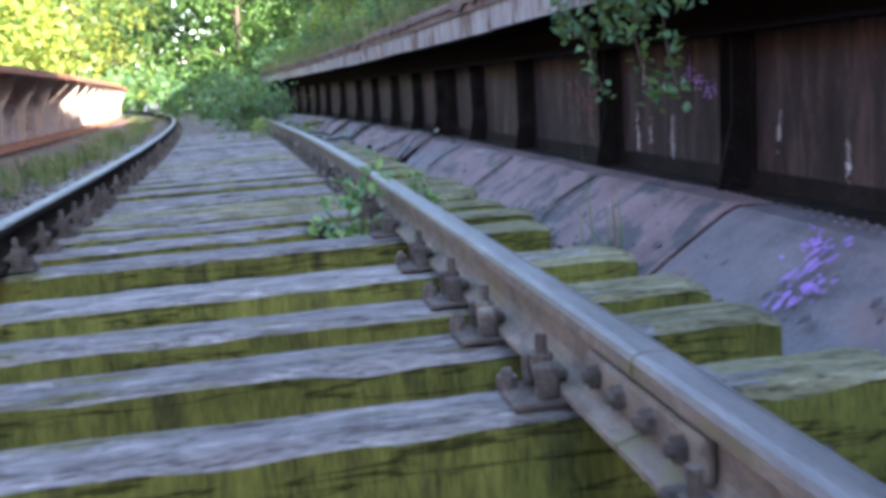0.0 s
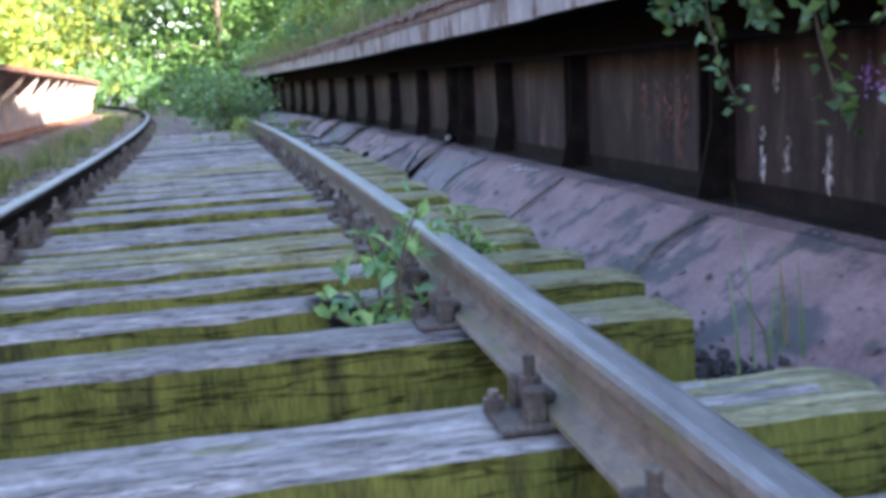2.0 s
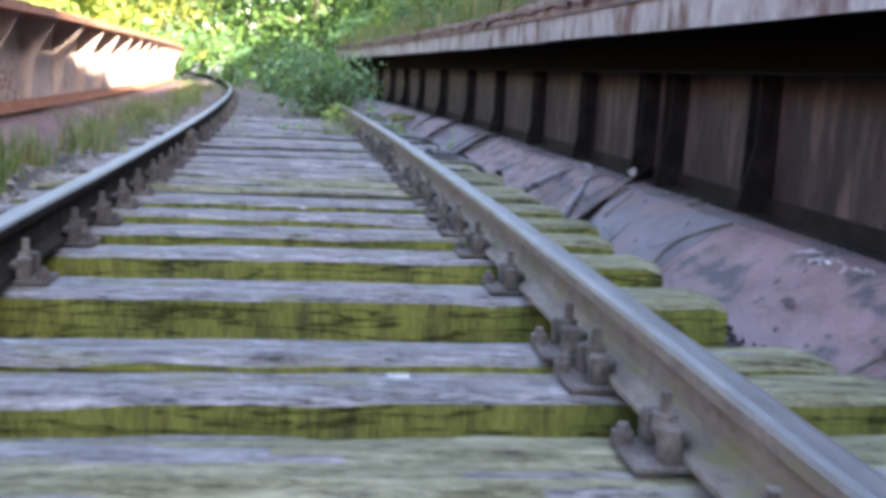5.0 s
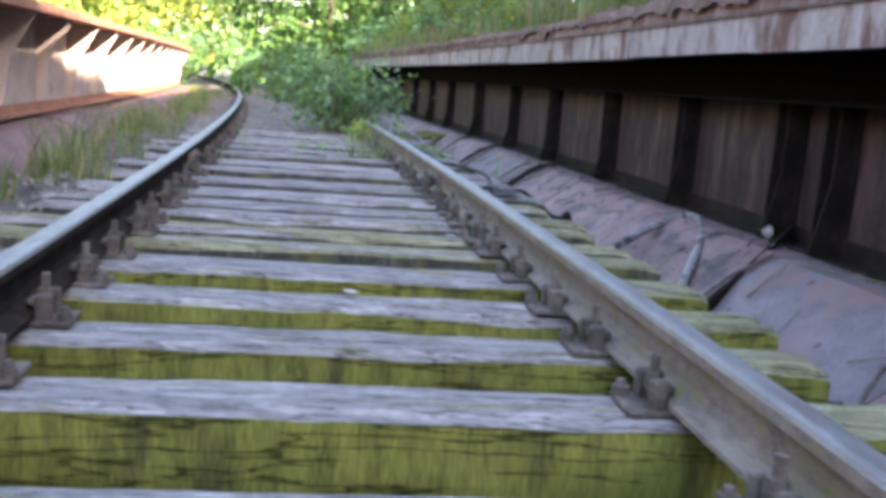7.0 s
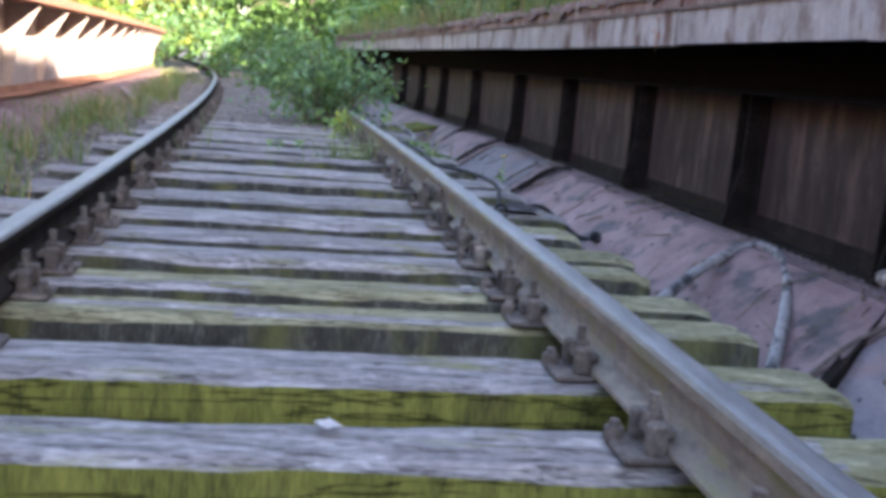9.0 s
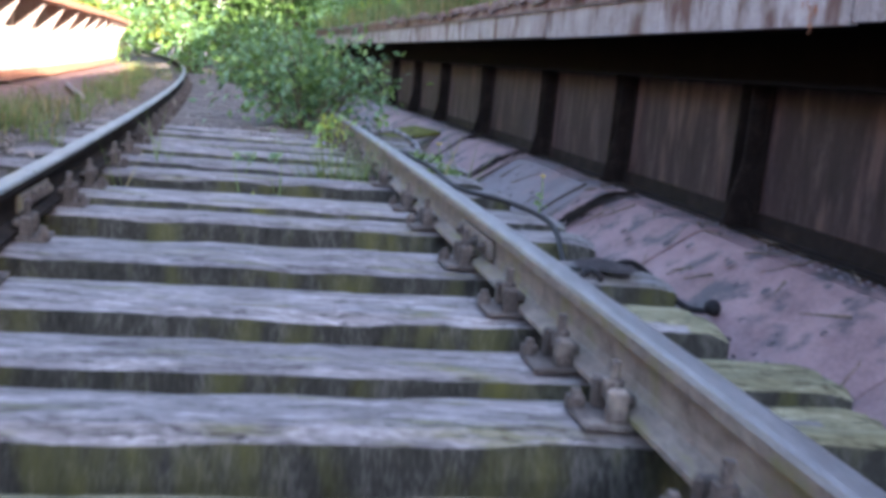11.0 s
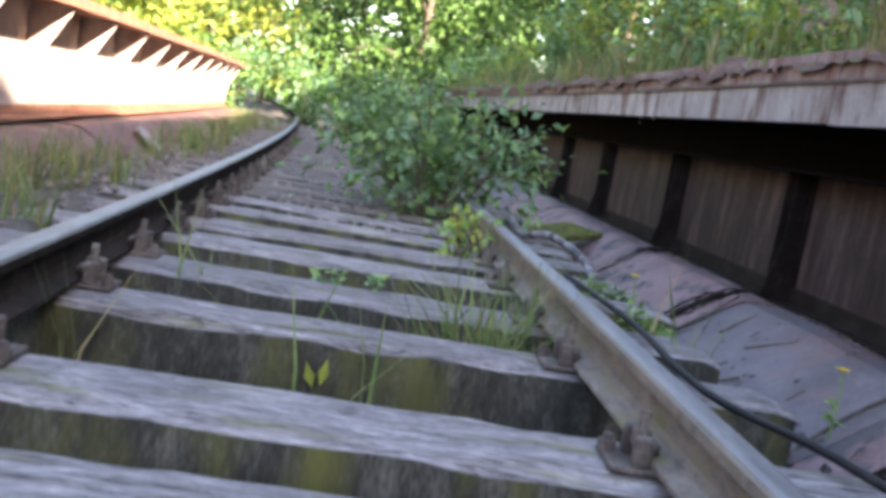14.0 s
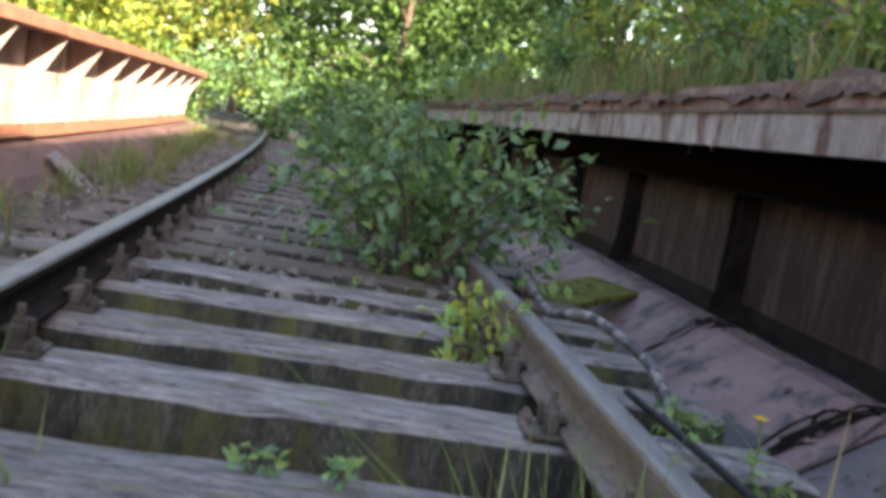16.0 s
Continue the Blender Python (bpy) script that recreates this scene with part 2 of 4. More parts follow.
BEAM_RUST = material("rust_stained_grey_paint", [(0.09, 0.05, 0.045), (0.20, 0.14, 0.13), (0.36, 0.32, 0.31)], scale=3.5, detail=40, stretch=(1, 2.5, 0.5), rough=0.85, bump=0.5, spots=(0.13, 0.055, 0.045), spot_scale=2.2, spot_at=(0.50, 0.64), vary=0.15)
DECK_SOIL = material("rust_brown_soil", [(0.035, 0.02, 0.018), (0.10, 0.06, 0.05), (0.19, 0.13, 0.10)], scale=5, detail=40, rough=1.0, bump=1.0, spots=(0.08, 0.09, 0.03), spot_scale=2.5, spot_at=(0.55, 0.68))
PLATE_GREY = material("slate_grey_worn_plate", [(0.06, 0.052, 0.06), (0.135, 0.118, 0.13), (0.22, 0.195, 0.205)], scale=2.4, detail=45, rough=0.7, bump=0.35, spots=(0.19, 0.12, 0.115), spot_scale=1.9, spot_at=(0.52, 0.66), vary=0.15)
OXIDE = material("dark_oxide_red_plate", [(0.07, 0.035, 0.032), (0.16, 0.085, 0.08), (0.25, 0.16, 0.15)], scale=2.4, detail=45, rough=0.75, bump=0.35, spots=(0.25, 0.20, 0.18), spot_scale=1.6, spot_at=(0.60, 0.70), vary=0.15)
# brick colour for the added, unseen walls
WALL = material("blocker_wall_brick", [(0.10, 0.06, 0.045), (0.20, 0.12, 0.09), (0.28, 0.19, 0.15)], scale=3, detail=30, rough=0.9, bump=0.4)


# ---------------------------------------------------------------- small tools
def mesh_of(bm, mats, smooth=False):
    me = bpy.data.meshes.new("mesh")
    bm.normal_update()
    bm.to_mesh(me)
    bm.free()
    for m in mats if isinstance(mats, (list, tuple)) else [mats]:
        me.materials.append(m)
    if smooth:
        me.polygons.foreach_set("use_smooth", [True] * len(me.polygons))
    return me


def part(name, bm, mats, parent, label="", smooth=False):
    ob = new(name, bm if isinstance(bm, bpy.types.Mesh) else mesh_of(bm, mats, smooth))
    ob.parent = parent
    if label:
        tagged(ob, label)
    return ob


def thing(name, label, category, at=None, group="", kind=""):
    ob = new(name)
    if at is not None:
        ob.matrix_basis = at
    return tagged(ob, label, category, group, kind)


def single(name, bm, mats, label, category, at=None, group="", kind="", smooth=False):
    ob = new(name, bm if isinstance(bm, bpy.types.Mesh) else mesh_of(bm, mats, smooth))
    if at is not None:
        ob.matrix_basis = at
    return tagged(ob, label, category, group, kind)


def box(bm, x0, x1, y0, y1, z0, z1, bevel=0.0, slot=0):
    made = bmesh.ops.create_cube(bm, size=1)
    vs = made["verts"]
    for v in vs:
        v.co = Vector((x0 + (v.co.x + 0.5) * (x1 - x0), y0 + (v.co.y + 0.5) * (y1 - y0), z0 + (v.co.z + 0.5) * (z1 - z0)))
    fs = {f for v in vs for f in v.link_faces}
    for f in fs:
        f.material_index = slot
    if bevel:
        es = list({e for f in fs for e in f.edges})
        bmesh.ops.bevel(bm, geom=es, offset=bevel, segments=1, affect="EDGES", clamp_overlap=True)
    return bm


def cyl(bm, p, q, r0, r1=None, seg=8):
    p, q = Vector(p), Vector(q)
    r1 = r0 if r1 is None else r1
    made = bmesh.ops.create_cone(bm, cap_ends=True, segments=seg, radius1=r0, radius2=r1, depth=(q - p).length)
    m = Matrix.Translation((p + q) / 2) @ (q - p).to_track_quat("Z", "Y").to_matrix().to_4x4()
    bmesh.ops.transform(bm, matrix=m, verts=made["verts"])
    return bm


def tube(bm, pts, r, seg=7):
    """A bent tube through points."""
    pts = [Vector(p) for p in pts]
    rings = []
    for i, p in enumerate(pts):
        d = (pts[min(i + 1, len(pts) - 1)] - pts[max(i - 1, 0)]).normalized()
        q = d.to_track_quat("Z", "Y")
        rad = r(i / (len(pts) - 1)) if callable(r) else r
        rings.append([bm.verts.new(p + q @ Vector((math.cos(a) * rad, math.sin(a) * rad, 0))) for a in (2 * math.pi * k / seg for k in range(seg))])
    for a, b in zip(rings, rings[1:]):
        for k in range(seg):
            bm.faces.new((a[k], a[(k + 1) % seg], b[(k + 1) % seg], b[k]))
    bm.faces.new(rings[0][::-1])
    bm.faces.new(rings[-1])
    return bm


def sweep(bm, outline, ys, shift, slots=None):
    """Draw a closed outline of (x, z) along y, moved sideways by shift(y)."""
    rings = [[bm.verts.new((x + shift(y), y, z)) for x, z in outline] for y in ys]
    n = len(outline)
    for a, b in zip(rings, rings[1:]):
        for k in range(n):
            f = bm.faces.new((a[k], b[k], b[(k + 1) % n], a[(k + 1) % n]))
            if slots:
                f.material_index = slots[k]
    bm.faces.new(rings[0])
    bm.faces.new(rings[-1][::-1])
    bmesh.ops.recalc_face_normals(bm, faces=bm.faces)
    return bm


def spline(pts, steps=8):
    out = []
    for i in range(len(pts) - 1):
        p0, p1, p2, p3 = (Vector(pts[min(max(j, 0), len(pts) - 1)]) for j in (i - 1, i, i + 1, i + 2))
        for s in range(steps):
            t = s / steps
            out.append(0.5 * ((2 * p1) + (p2 - p0) * t + (2 * p0 - 5 * p1 + 4 * p2 - p3) * t * t + (3 * p1 - p0 - 3 * p2 + p3) * t ** 3))
    out.append(Vector(pts[-1]))
    return out


def leaf_mesh(leaves, mats, slots=None):
    """Pointed, folded leaves: rows of (base, direction, normal, length, width)."""
    verts, faces, idx = [], [], []
    for i, (p, d, nrm, ln, wd) in enumerate(leaves):
        d = d.normalized()
        s = d.cross(nrm)
        s = s.normalized() if s.length > 1e-4 else Vector((1, 0, 0))
        up = s.cross(d)
        k = len(verts)
        mid = p + d * ln * 0.45
        verts += [p, mid + s * wd * 0.5 + up * wd * 0.15, p + d * ln - up * ln * 0.12, mid - s * wd * 0.5 + up * wd * 0.15]
        faces += [(k, k + 1, k + 2), (k, k + 2, k + 3)]
        idx += [slots[i] if slots else 0] * 2
    me = bpy.data.meshes.new("mesh")
    me.from_pydata([tuple(v) for v in verts], [], faces)
    for m in mats if isinstance(mats, (list, tuple)) else [mats]:
        me.materials.append(m)
    me.polygons.foreach_set("material_index", idx)
    return me


def blade_mesh(blades, mats, slots=None):
    """Bent grass blades: rows of (base, height, lean, width)."""
    verts, faces, idx = [], [], []
    for i, (p, h, lean, w) in enumerate(blades):
        s = Vector((-lean.y, lean.x, 0))
        s = (s.normalized() if s.length > 1e-5 else Vector((1, 0, 0))) * w * 0.5
        k = len(verts)
        m1, m2 = p + lean * 0.25 + Vector((0, 0, h * 0.55)), p + lean + Vector((0, 0, h))
        verts += [p - s, p + s, m1 + s * 0.8, m1 - s * 0.8, m2]
        faces += [(k, k + 1, k + 2, k + 3), (k + 3, k + 2, k + 4)]
        idx += [slots[i] if slots else 0] * 2
    me = bpy.data.meshes.new("mesh")
    me.from_pydata([tuple(v) for v in verts], [], faces)
    for m in mats if isinstance(mats, (list, tuple)) else [mats]:
        me.materials.append(m)
    me.polygons.foreach_set("material_index", idx)
    return me


def rvec(rng, up=0.0):
    v = Vector((rng.gauss(0, 1), rng.gauss(0, 1), rng.gauss(0, 1) + up))
    return v.normalized() if v.length > 1e-6 else Vector((0, 0, 1))


# ---------------------------------------------------------------- ground
def ground_height(x, y):
    off = x - bend(y)
    inside = GROUND
    if y < BRIDGE_END:
        return inside
    k = min(1.0, (y - BRIDGE_END) / 3.0)
    return inside + k * (0.26 + 0.05 * noise.noise((x * 0.6, y * 0.6, 0)) + 0.02 * max(0, abs(off) - 3))


def make_ground():
    xs = [-400, -120, -40, -20, -12, -8, -5, -3.5, -2.4, -1.6, -0.8, 0, 0.8, 1.6, 2.4, 3.5, 5, 8, 12, 20, 40, 120, 400]
    ys = [-400, -100, -30, -12, -4, 0, 4, 8, 12, 16, 20, 24, 28, 29.9, 31, 32, 33, 37, 42, 50, 60, 80, 120, 250, 900]
    bm = bmesh.new()
    g = [[bm.verts.new((x, y, ground_height(x, y))) for x in xs] for y in ys]
    for a, b in zip(g, g[1:]):
        for k in range(len(xs) - 1):
            bm.faces.new((a[k], a[k + 1], b[k + 1], b[k]))
    return single("ground", bm, SOIL, "dark soil and ballast under the track", "ground", kind="structure")


make_ground()

# unseen wall, added to shade the line from the low sun in stepped heights
bm = bmesh.new()
for y0, y1, top in ((-12.0, -4.0, 7.3), (-4.0, 1.0, 7.15), (1.0, 3.5, 6.8), (3.5, 5.5, 6.54), (5.5, 7.5, 6.4), (7.5, 10.0, 6.25), (10.0, 25.0, 6.08)):
    box(bm, 5.05, 5.4, y0, y1, GROUND - 0.02, top)
single("wall_east", bm, WALL, "unseen wall added to block the low sun", "wall", kind="structure")
# unseen wall, added to keep low western sky light off the girder
bm = bmesh.new()
box(bm, -7.4, -7.0, -12.0, 17.0, GROUND - 0.02, 4.6)
single("wall_west", bm, WALL, "unseen wall added to cut low sky light from the west", "wall", kind="structure")
# another added, unseen wall, against sky light from behind
bm = bmesh.new()
box(bm, -7.0, 5.05, -12.0, -11.6, GROUND - 0.02, 4.6)
single("wall_south", bm, WALL, "unseen wall added behind to cut low sky light", "wall", kind="structure")

# ---------------------------------------------------------------- rails
HEAD = [(-0.035, 0.148), (-0.030, 0.157), (-0.018, 0.160), (0.018, 0.160), (0.030, 0.157), (0.035, 0.148), (0.034, 0.125), (0.010, 0.112), (0.008, 0.060), (0.014, 0.040), (0.062, 0.026), (0.063, 0.016), (-0.063, 0.016), (-0.062, 0.026), (-0.014, 0.040), (-0.008, 0.060), (-0.010, 0.112), (-0.034, 0.125)]
JOINTS = {1: [2.62, 12.62], -1: [2.75, 12.9]}


def make_rail(side, y0, y1):
    ys = [y0] + [y for y in np.arange(math.ceil(y0 + 0.01), y1 - 0.01, 1.0)] + [y1]
    r = thing("rail", "dull grey steel rail with a rusty web", "rail", group="running rails")
    slots = [1 if k < 6 or k == 17 else 0 for k in range(18)]
    slots[5] = 0
    slots[17] = 0
    bm = sweep(bmesh.new(), HEAD, ys, lambda y: side * RAIL_X + bend(y), slots)
    # the left rail gets the web with shade in its colour
    part("rail_body", bm, [RAIL_SIDE if side > 0 else RAIL_SHADE, RAIL_HEAD], r)
    return r


for side in (1, -1):
    cuts = [Y0] + JOINTS[side] + [Y1]
    for a, b in zip(cuts, cuts[1:]):
        make_rail(side, a + 0.004, b - 0.004)
    for j in JOINTS[side]:
        fp = thing("fishplate_joint", "rusty bolted fishplate joining two rails", "rail joint", pose(side * RAIL_X + bend(j), j, 0), group="rail joints")
        for s in (1, -1):
            bm = bmesh.new()
            box(bm, min(s * 0.011, s * 0.030), max(s * 0.011, s * 0.030), -0.23, 0.23, 0.045, 0.108, 0.006)
            part("fishplate", bm, RAIL_SIDE, fp)
        for k in (-0.17, -0.06, 0.06, 0.17):
            bm = bmesh.new()
            cyl(bm, (-0.055, k, 0.078), (0.055, k, 0.078), 0.011)
            bolt = part("bolt", bm, RUST, fp)
            for e in (-1, 1):
                bm = bmesh.new()
                cyl(bm, (e * 0.029, k, 0.078), (e * 0.045, k, 0.078), 0.02, seg=6)
                part("nut", bm, RUST, bolt)

# ---------------------------------------------------------------- sleepers
SLEEPERS = [(-2.4 + 0.47 * i, 0.23) for i in range(11)]
SLEEPERS += [(2.95, 0.20), (3.41, 0.21), (3.80, 0.20), (4.34, 0.27), (5.05, 0.23), (5.49, 0.19), (5.92, 0.20), (6.29, 0.18), (6.66, 0.28), (7.06, 0.19), (7.31, 0.17), (7.94, 0.24), (8.51, 0.22), (8.97, 0.21), (9.41, 0.21), (9.87, 0.25), (10.34, 0.20), (10.67, 0.20), (11.12, 0.21), (11.46, 0.22), (11.95, 0.30), (12.54, 0.36), (13.24, 0.24), (13.74, 0.32), (14.53, 0.26), (15.13, 0.34), (15.80, 0.30), (16.36, 0.28)]
SLEEPERS += [(16.92 + 0.52 * i, 0.26) for i in range(54)]


def make_sleeper(i, y, w):
    rng = random.Random(100 + i)
    near = y < 20
    h = rng.uniform(0.24, 0.28)
    x0, x1 = -1.26 + rng.uniform(-0.05, 0.05), 1.33 + rng.uniform(-0.06, 0.05)
    nx, ny, nz = (44, 9, 4) if near else (8, 3, 2)
    bm = bmesh.new()
    ph = rng.uniform(0, 99)
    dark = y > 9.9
    mossy = rng.random() < 0.06 or 6.2 < y < 6.8

    def shape(u, v, top, side):
        x = x0 + (x1 - x0) * u
        wob = 0.005 * noise.noise((x * 0.9, ph, 0)) + 0.002 * noise.noise((x * 6, ph, 3))
        return x, wob
    top = []
    for a in range(nx + 1):
        row = []
        u = a / nx
        x, wob = shape(u, 0, 0, 0)
        for b in range(ny + 1):
            v = b / ny
            yy = (v - 0.5) * w
            z = 0.004 * noise.noise((x * 0.8, ph, v)) - 0.022 * max(0.0, noise.noise((x * 0.9, v * 8, ph)) - 0.12) - 0.005 * abs(noise.noise((x * 6, v * 4, ph + 7)))
            edge = min(v, 1 - v)
            if edge < 0.02:
                z -= 0.016 + 0.020 * max(0.0, noise.noise((x * 4, ph, v * 5)))
            elif edge < 0.13:
                z -= 0.003 + 0.010 * max(0.0, noise.noise((x * 5, ph, v * 7)))
            if a in (0, nx):
                z -= 0.012 + 0.03 * max(0, noise.noise((v * 9, ph, a)))
            row.append(bm.verts.new((x, yy + wob, z)))
        top.append(row)
    for a in range(nx):
        for b in range(ny):
            f = bm.faces.new((top[a][b], top[a + 1][b], top[a + 1][b + 1], top[a][b + 1]))
            x = top[a][b].co.x
            if near and y < 12.5 and (x > 0.98 + 0.25 * noise.noise((b * 0.8, x * 3, ph)) or (mossy and noise.noise((x * 1.5, b * 0.5, ph)) > -0.15)):
                f.material_index = 2

    def wall(ring):
        prev = ring
        for k in range(1, nz + 1):
            cur = []
            for q in ring:
                x, yy = q.co.x, q.co.y
                d = k / nz
                out = 0.006 * noise.noise((x * 4, d * 3, ph + 11))
                sgn = 1 if yy > 0 else -1
                cur.append(bm.verts.new((x, yy + sgn * (0.004 + out), -h * d + (q.co.z if k < nz else 0))))
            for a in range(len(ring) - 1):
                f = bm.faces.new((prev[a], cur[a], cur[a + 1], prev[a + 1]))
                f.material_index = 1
            prev = cur
        return prev
    wall([r[0] for r in top])
    wall([r[-1] for r in top][::-1])
    wall(top[0][::-1])
    wall(top[-1])
    bmesh.ops.remove_doubles(bm, verts=bm.verts, dist=0.0005)
    bmesh.ops.recalc_face_normals(bm, faces=bm.faces)
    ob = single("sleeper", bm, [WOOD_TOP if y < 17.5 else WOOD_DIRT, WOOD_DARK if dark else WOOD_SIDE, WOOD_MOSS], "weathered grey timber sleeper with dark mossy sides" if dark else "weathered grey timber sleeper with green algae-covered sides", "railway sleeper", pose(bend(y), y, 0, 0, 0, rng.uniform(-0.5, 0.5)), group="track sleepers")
    return ob


for i, (y, w) in enumerate(SLEEPERS):
    if y < 45:
        make_sleeper(i, y, w)


# ---------------------------------------------------------------- rail fastenings
def make_chair():
    c = thing("baseplate", "rusty baseplate with bolts and clips under a rail", "rail fastening", group="rail fastenings")
    bm = bmesh.new()
    box(bm, -0.15, 0.15, -0.07, 0.07, 0.0, 0.014, 0.004)
    part("plate", bm, RUST, c)
    for s in (1, -1):
        for e in (-1, 1):
            bm = bmesh.new()
            box(bm, min(s * 0.066, s * 0.105), max(s * 0.066, s * 0.105), min(e * 0.030, e * 0.058), max(e * 0.030, e * 0.058), 0.012, 0.075, 0.006)
            part("lug", bm, RUST, c)
        bm = bmesh.new()
        box(bm, min(s * 0.040, s * 0.095), max(s * 0.040, s * 0.095), -0.028, 0.028, 0.036, 0.058, 0.006)
        part("clip", bm, RUST, c)
        bm = bmesh.new()
        cyl(bm, (s * 0.08, 0, 0.05), (s * 0.08, 0, 0.118), 0.011)
        bolt = part("bolt", bm, RUST, c)
        bm = bmesh.new()
        cyl(bm, (s * 0.08, 0, 0.056), (s * 0.08, 0, 0.082), 0.021, seg=6)
        part("nut", bm, RUST, bolt)
        bm = bmesh.new()
        cyl(bm, (s * 0.135, 0.045, 0.010), (s * 0.135, 0.045, 0.034), 0.02, seg=6)
        cyl(bm, (s * 0.135, 0.045, 0.034), (s * 0.135, 0.045, 0.048), 0.013, 0.010, seg=6)
        part("screw", bm, RUST, c)
    return c


first = None
for i, (y, _) in enumerate(SLEEPERS):
    if not Y0 < y < 26:
        continue
    rng = random.Random(i)
    for side in (1, -1):
        m = pose(side * RAIL_X + bend(y), y + rng.uniform(-0.02, 0.02), 0.0, 0, 0, 180 if side < 0 else 0)
        if first is None:
            first = make_chair()
            first.matrix_basis = m
        else:
            copy_thing(first, m)

# ---------------------------------------------------------------- girders
RIBS = [-2.2, -0.8, 0.65, 2.1, 3.5, 4.93, 6.34, 7.95, 9.33, 10.37, 10.80, 12.0, 13.38, 14.88, 16.35, 18.12, 19.9, 21.4, 22.9, 24.4, 25.9, 27.4, 28.7, 29.7]


def outline_plate(bm, pts, y0, y1):
    """A flat plate of outline (x, z), from y0 to y1."""
    n = len(pts)
    a = [bm.verts.new((x, y0, z)) for x, z in pts]
    b = [bm.verts.new((x, y1, z)) for x, z in pts]
    bm.faces.new(a)
    bm.faces.new(b[::-1])
    for k in range(n):
        bm.faces.new((a[k], b[k], b[(k + 1) % n], a[(k + 1) % n]))
    bmesh.ops.recalc_face_normals(bm, faces=bm.faces)
    return bm


def rivets(bm, spots, r=0.013):
    """Low domed rivet heads: rows of (place, normal)."""
    for p, nrm in spots:
        q = Vector(nrm).to_track_quat("Z", "Y")
        top = bm.verts.new(Vector(p) + Vector(nrm) * r * 0.7)
        mid = [bm.verts.new(Vector(p) + q @ Vector((math.cos(a) * r, math.sin(a) * r, 0))) for a in (k * math.pi / 3 for k in range(6))]
        for k in range(6):
            bm.faces.new((mid[k], mid[(k + 1) % 6], top))
    return bm


YS = [Y0] + [float(y) for y in np.arange(-2, BRIDGE_END, 1.0)] + [BRIDGE_END]


rivet_mesh = mesh_of(rivets(bmesh.new(), [((0, 0, 0), (-1, 0, 0))], 0.014), RUST)


def make_east_girder():
    g = thing("girder_east", "shaded dark brown riveted plate girder with stiffeners", "girder", kind="structure")
    cuts = [Y0] + [r + 0.03 for r in RIBS]
    for a, b in zip(cuts, cuts[1:]):
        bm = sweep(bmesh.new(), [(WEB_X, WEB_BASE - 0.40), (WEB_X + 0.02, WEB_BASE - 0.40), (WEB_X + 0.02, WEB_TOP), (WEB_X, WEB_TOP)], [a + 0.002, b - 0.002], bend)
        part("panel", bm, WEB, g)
    # recess above the panels, its shade carried by the colour
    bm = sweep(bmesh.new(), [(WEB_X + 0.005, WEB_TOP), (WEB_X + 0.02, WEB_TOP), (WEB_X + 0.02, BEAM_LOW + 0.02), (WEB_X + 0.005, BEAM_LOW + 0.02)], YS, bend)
    part("upper_web", bm, UNDERSHADE, g)
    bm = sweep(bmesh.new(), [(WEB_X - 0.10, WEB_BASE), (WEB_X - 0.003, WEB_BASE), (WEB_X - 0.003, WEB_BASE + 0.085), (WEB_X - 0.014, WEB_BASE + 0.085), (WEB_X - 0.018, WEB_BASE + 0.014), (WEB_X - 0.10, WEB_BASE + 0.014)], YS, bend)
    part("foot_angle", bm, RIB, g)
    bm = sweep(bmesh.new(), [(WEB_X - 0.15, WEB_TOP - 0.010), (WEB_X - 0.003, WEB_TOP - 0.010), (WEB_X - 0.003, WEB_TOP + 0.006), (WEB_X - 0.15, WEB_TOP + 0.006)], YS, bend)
    part("top_angle", bm, UNDERSHADE, g)
    for y in RIBS:
        bx = bend(y)
        w = WEB_X + bx
        for dy, reach in ((0.0, 0.15), (0.10, 0.09)):
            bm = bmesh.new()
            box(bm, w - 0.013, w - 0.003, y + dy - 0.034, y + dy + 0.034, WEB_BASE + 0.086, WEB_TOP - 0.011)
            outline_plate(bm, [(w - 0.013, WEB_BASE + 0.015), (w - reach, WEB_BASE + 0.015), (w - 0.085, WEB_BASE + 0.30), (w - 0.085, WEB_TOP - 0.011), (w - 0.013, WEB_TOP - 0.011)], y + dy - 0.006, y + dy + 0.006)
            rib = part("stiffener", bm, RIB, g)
            if 3.0 < y < 20.0:
                for k in range(6):
                    head = part("rivet", rivet_mesh, None, rib)
                    head.location = (w - 0.013, y + dy + 0.020, WEB_BASE + 0.13 + 0.09 * k)
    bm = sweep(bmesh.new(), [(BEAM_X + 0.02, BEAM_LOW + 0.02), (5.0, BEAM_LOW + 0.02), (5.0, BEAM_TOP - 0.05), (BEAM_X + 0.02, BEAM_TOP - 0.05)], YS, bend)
    part("deck_slab", bm, UNDERSHADE, g)
    rng = random.Random(2)
    a = -3.0
    while a < BRIDGE_END:
        b = min(a + rng.uniform(1.3, 2.1), BRIDGE_END)
        hang = rng.uniform(-0.006, 0.006)
        x = BEAM_X + rng.uniform(-0.006, 0.006)
        ys = [a + 0.004 + (b - a - 0.008) * k / 6 for k in range(7)]
        bm = sweep(bmesh.new(), [(x - 0.012, BEAM_LOW + hang), (x + 0.018, BEAM_LOW + hang), (x + 0.018, BEAM_LOW + 0.165), (x - 0.012, BEAM_LOW + 0.165)], ys, bend)
        part("edge_plate", bm, BEAM, g)
        bm = sweep(bmesh.new(), [(x - 0.002, BEAM_LOW + 0.165), (x + 0.018, BEAM_LOW + 0.165), (x + 0.018, BEAM_TOP - 0.01), (x + 0.002, BEAM_TOP - 0.01)], ys, bend)
        part("upper_edge_plate", bm, BEAM_RUST, g)
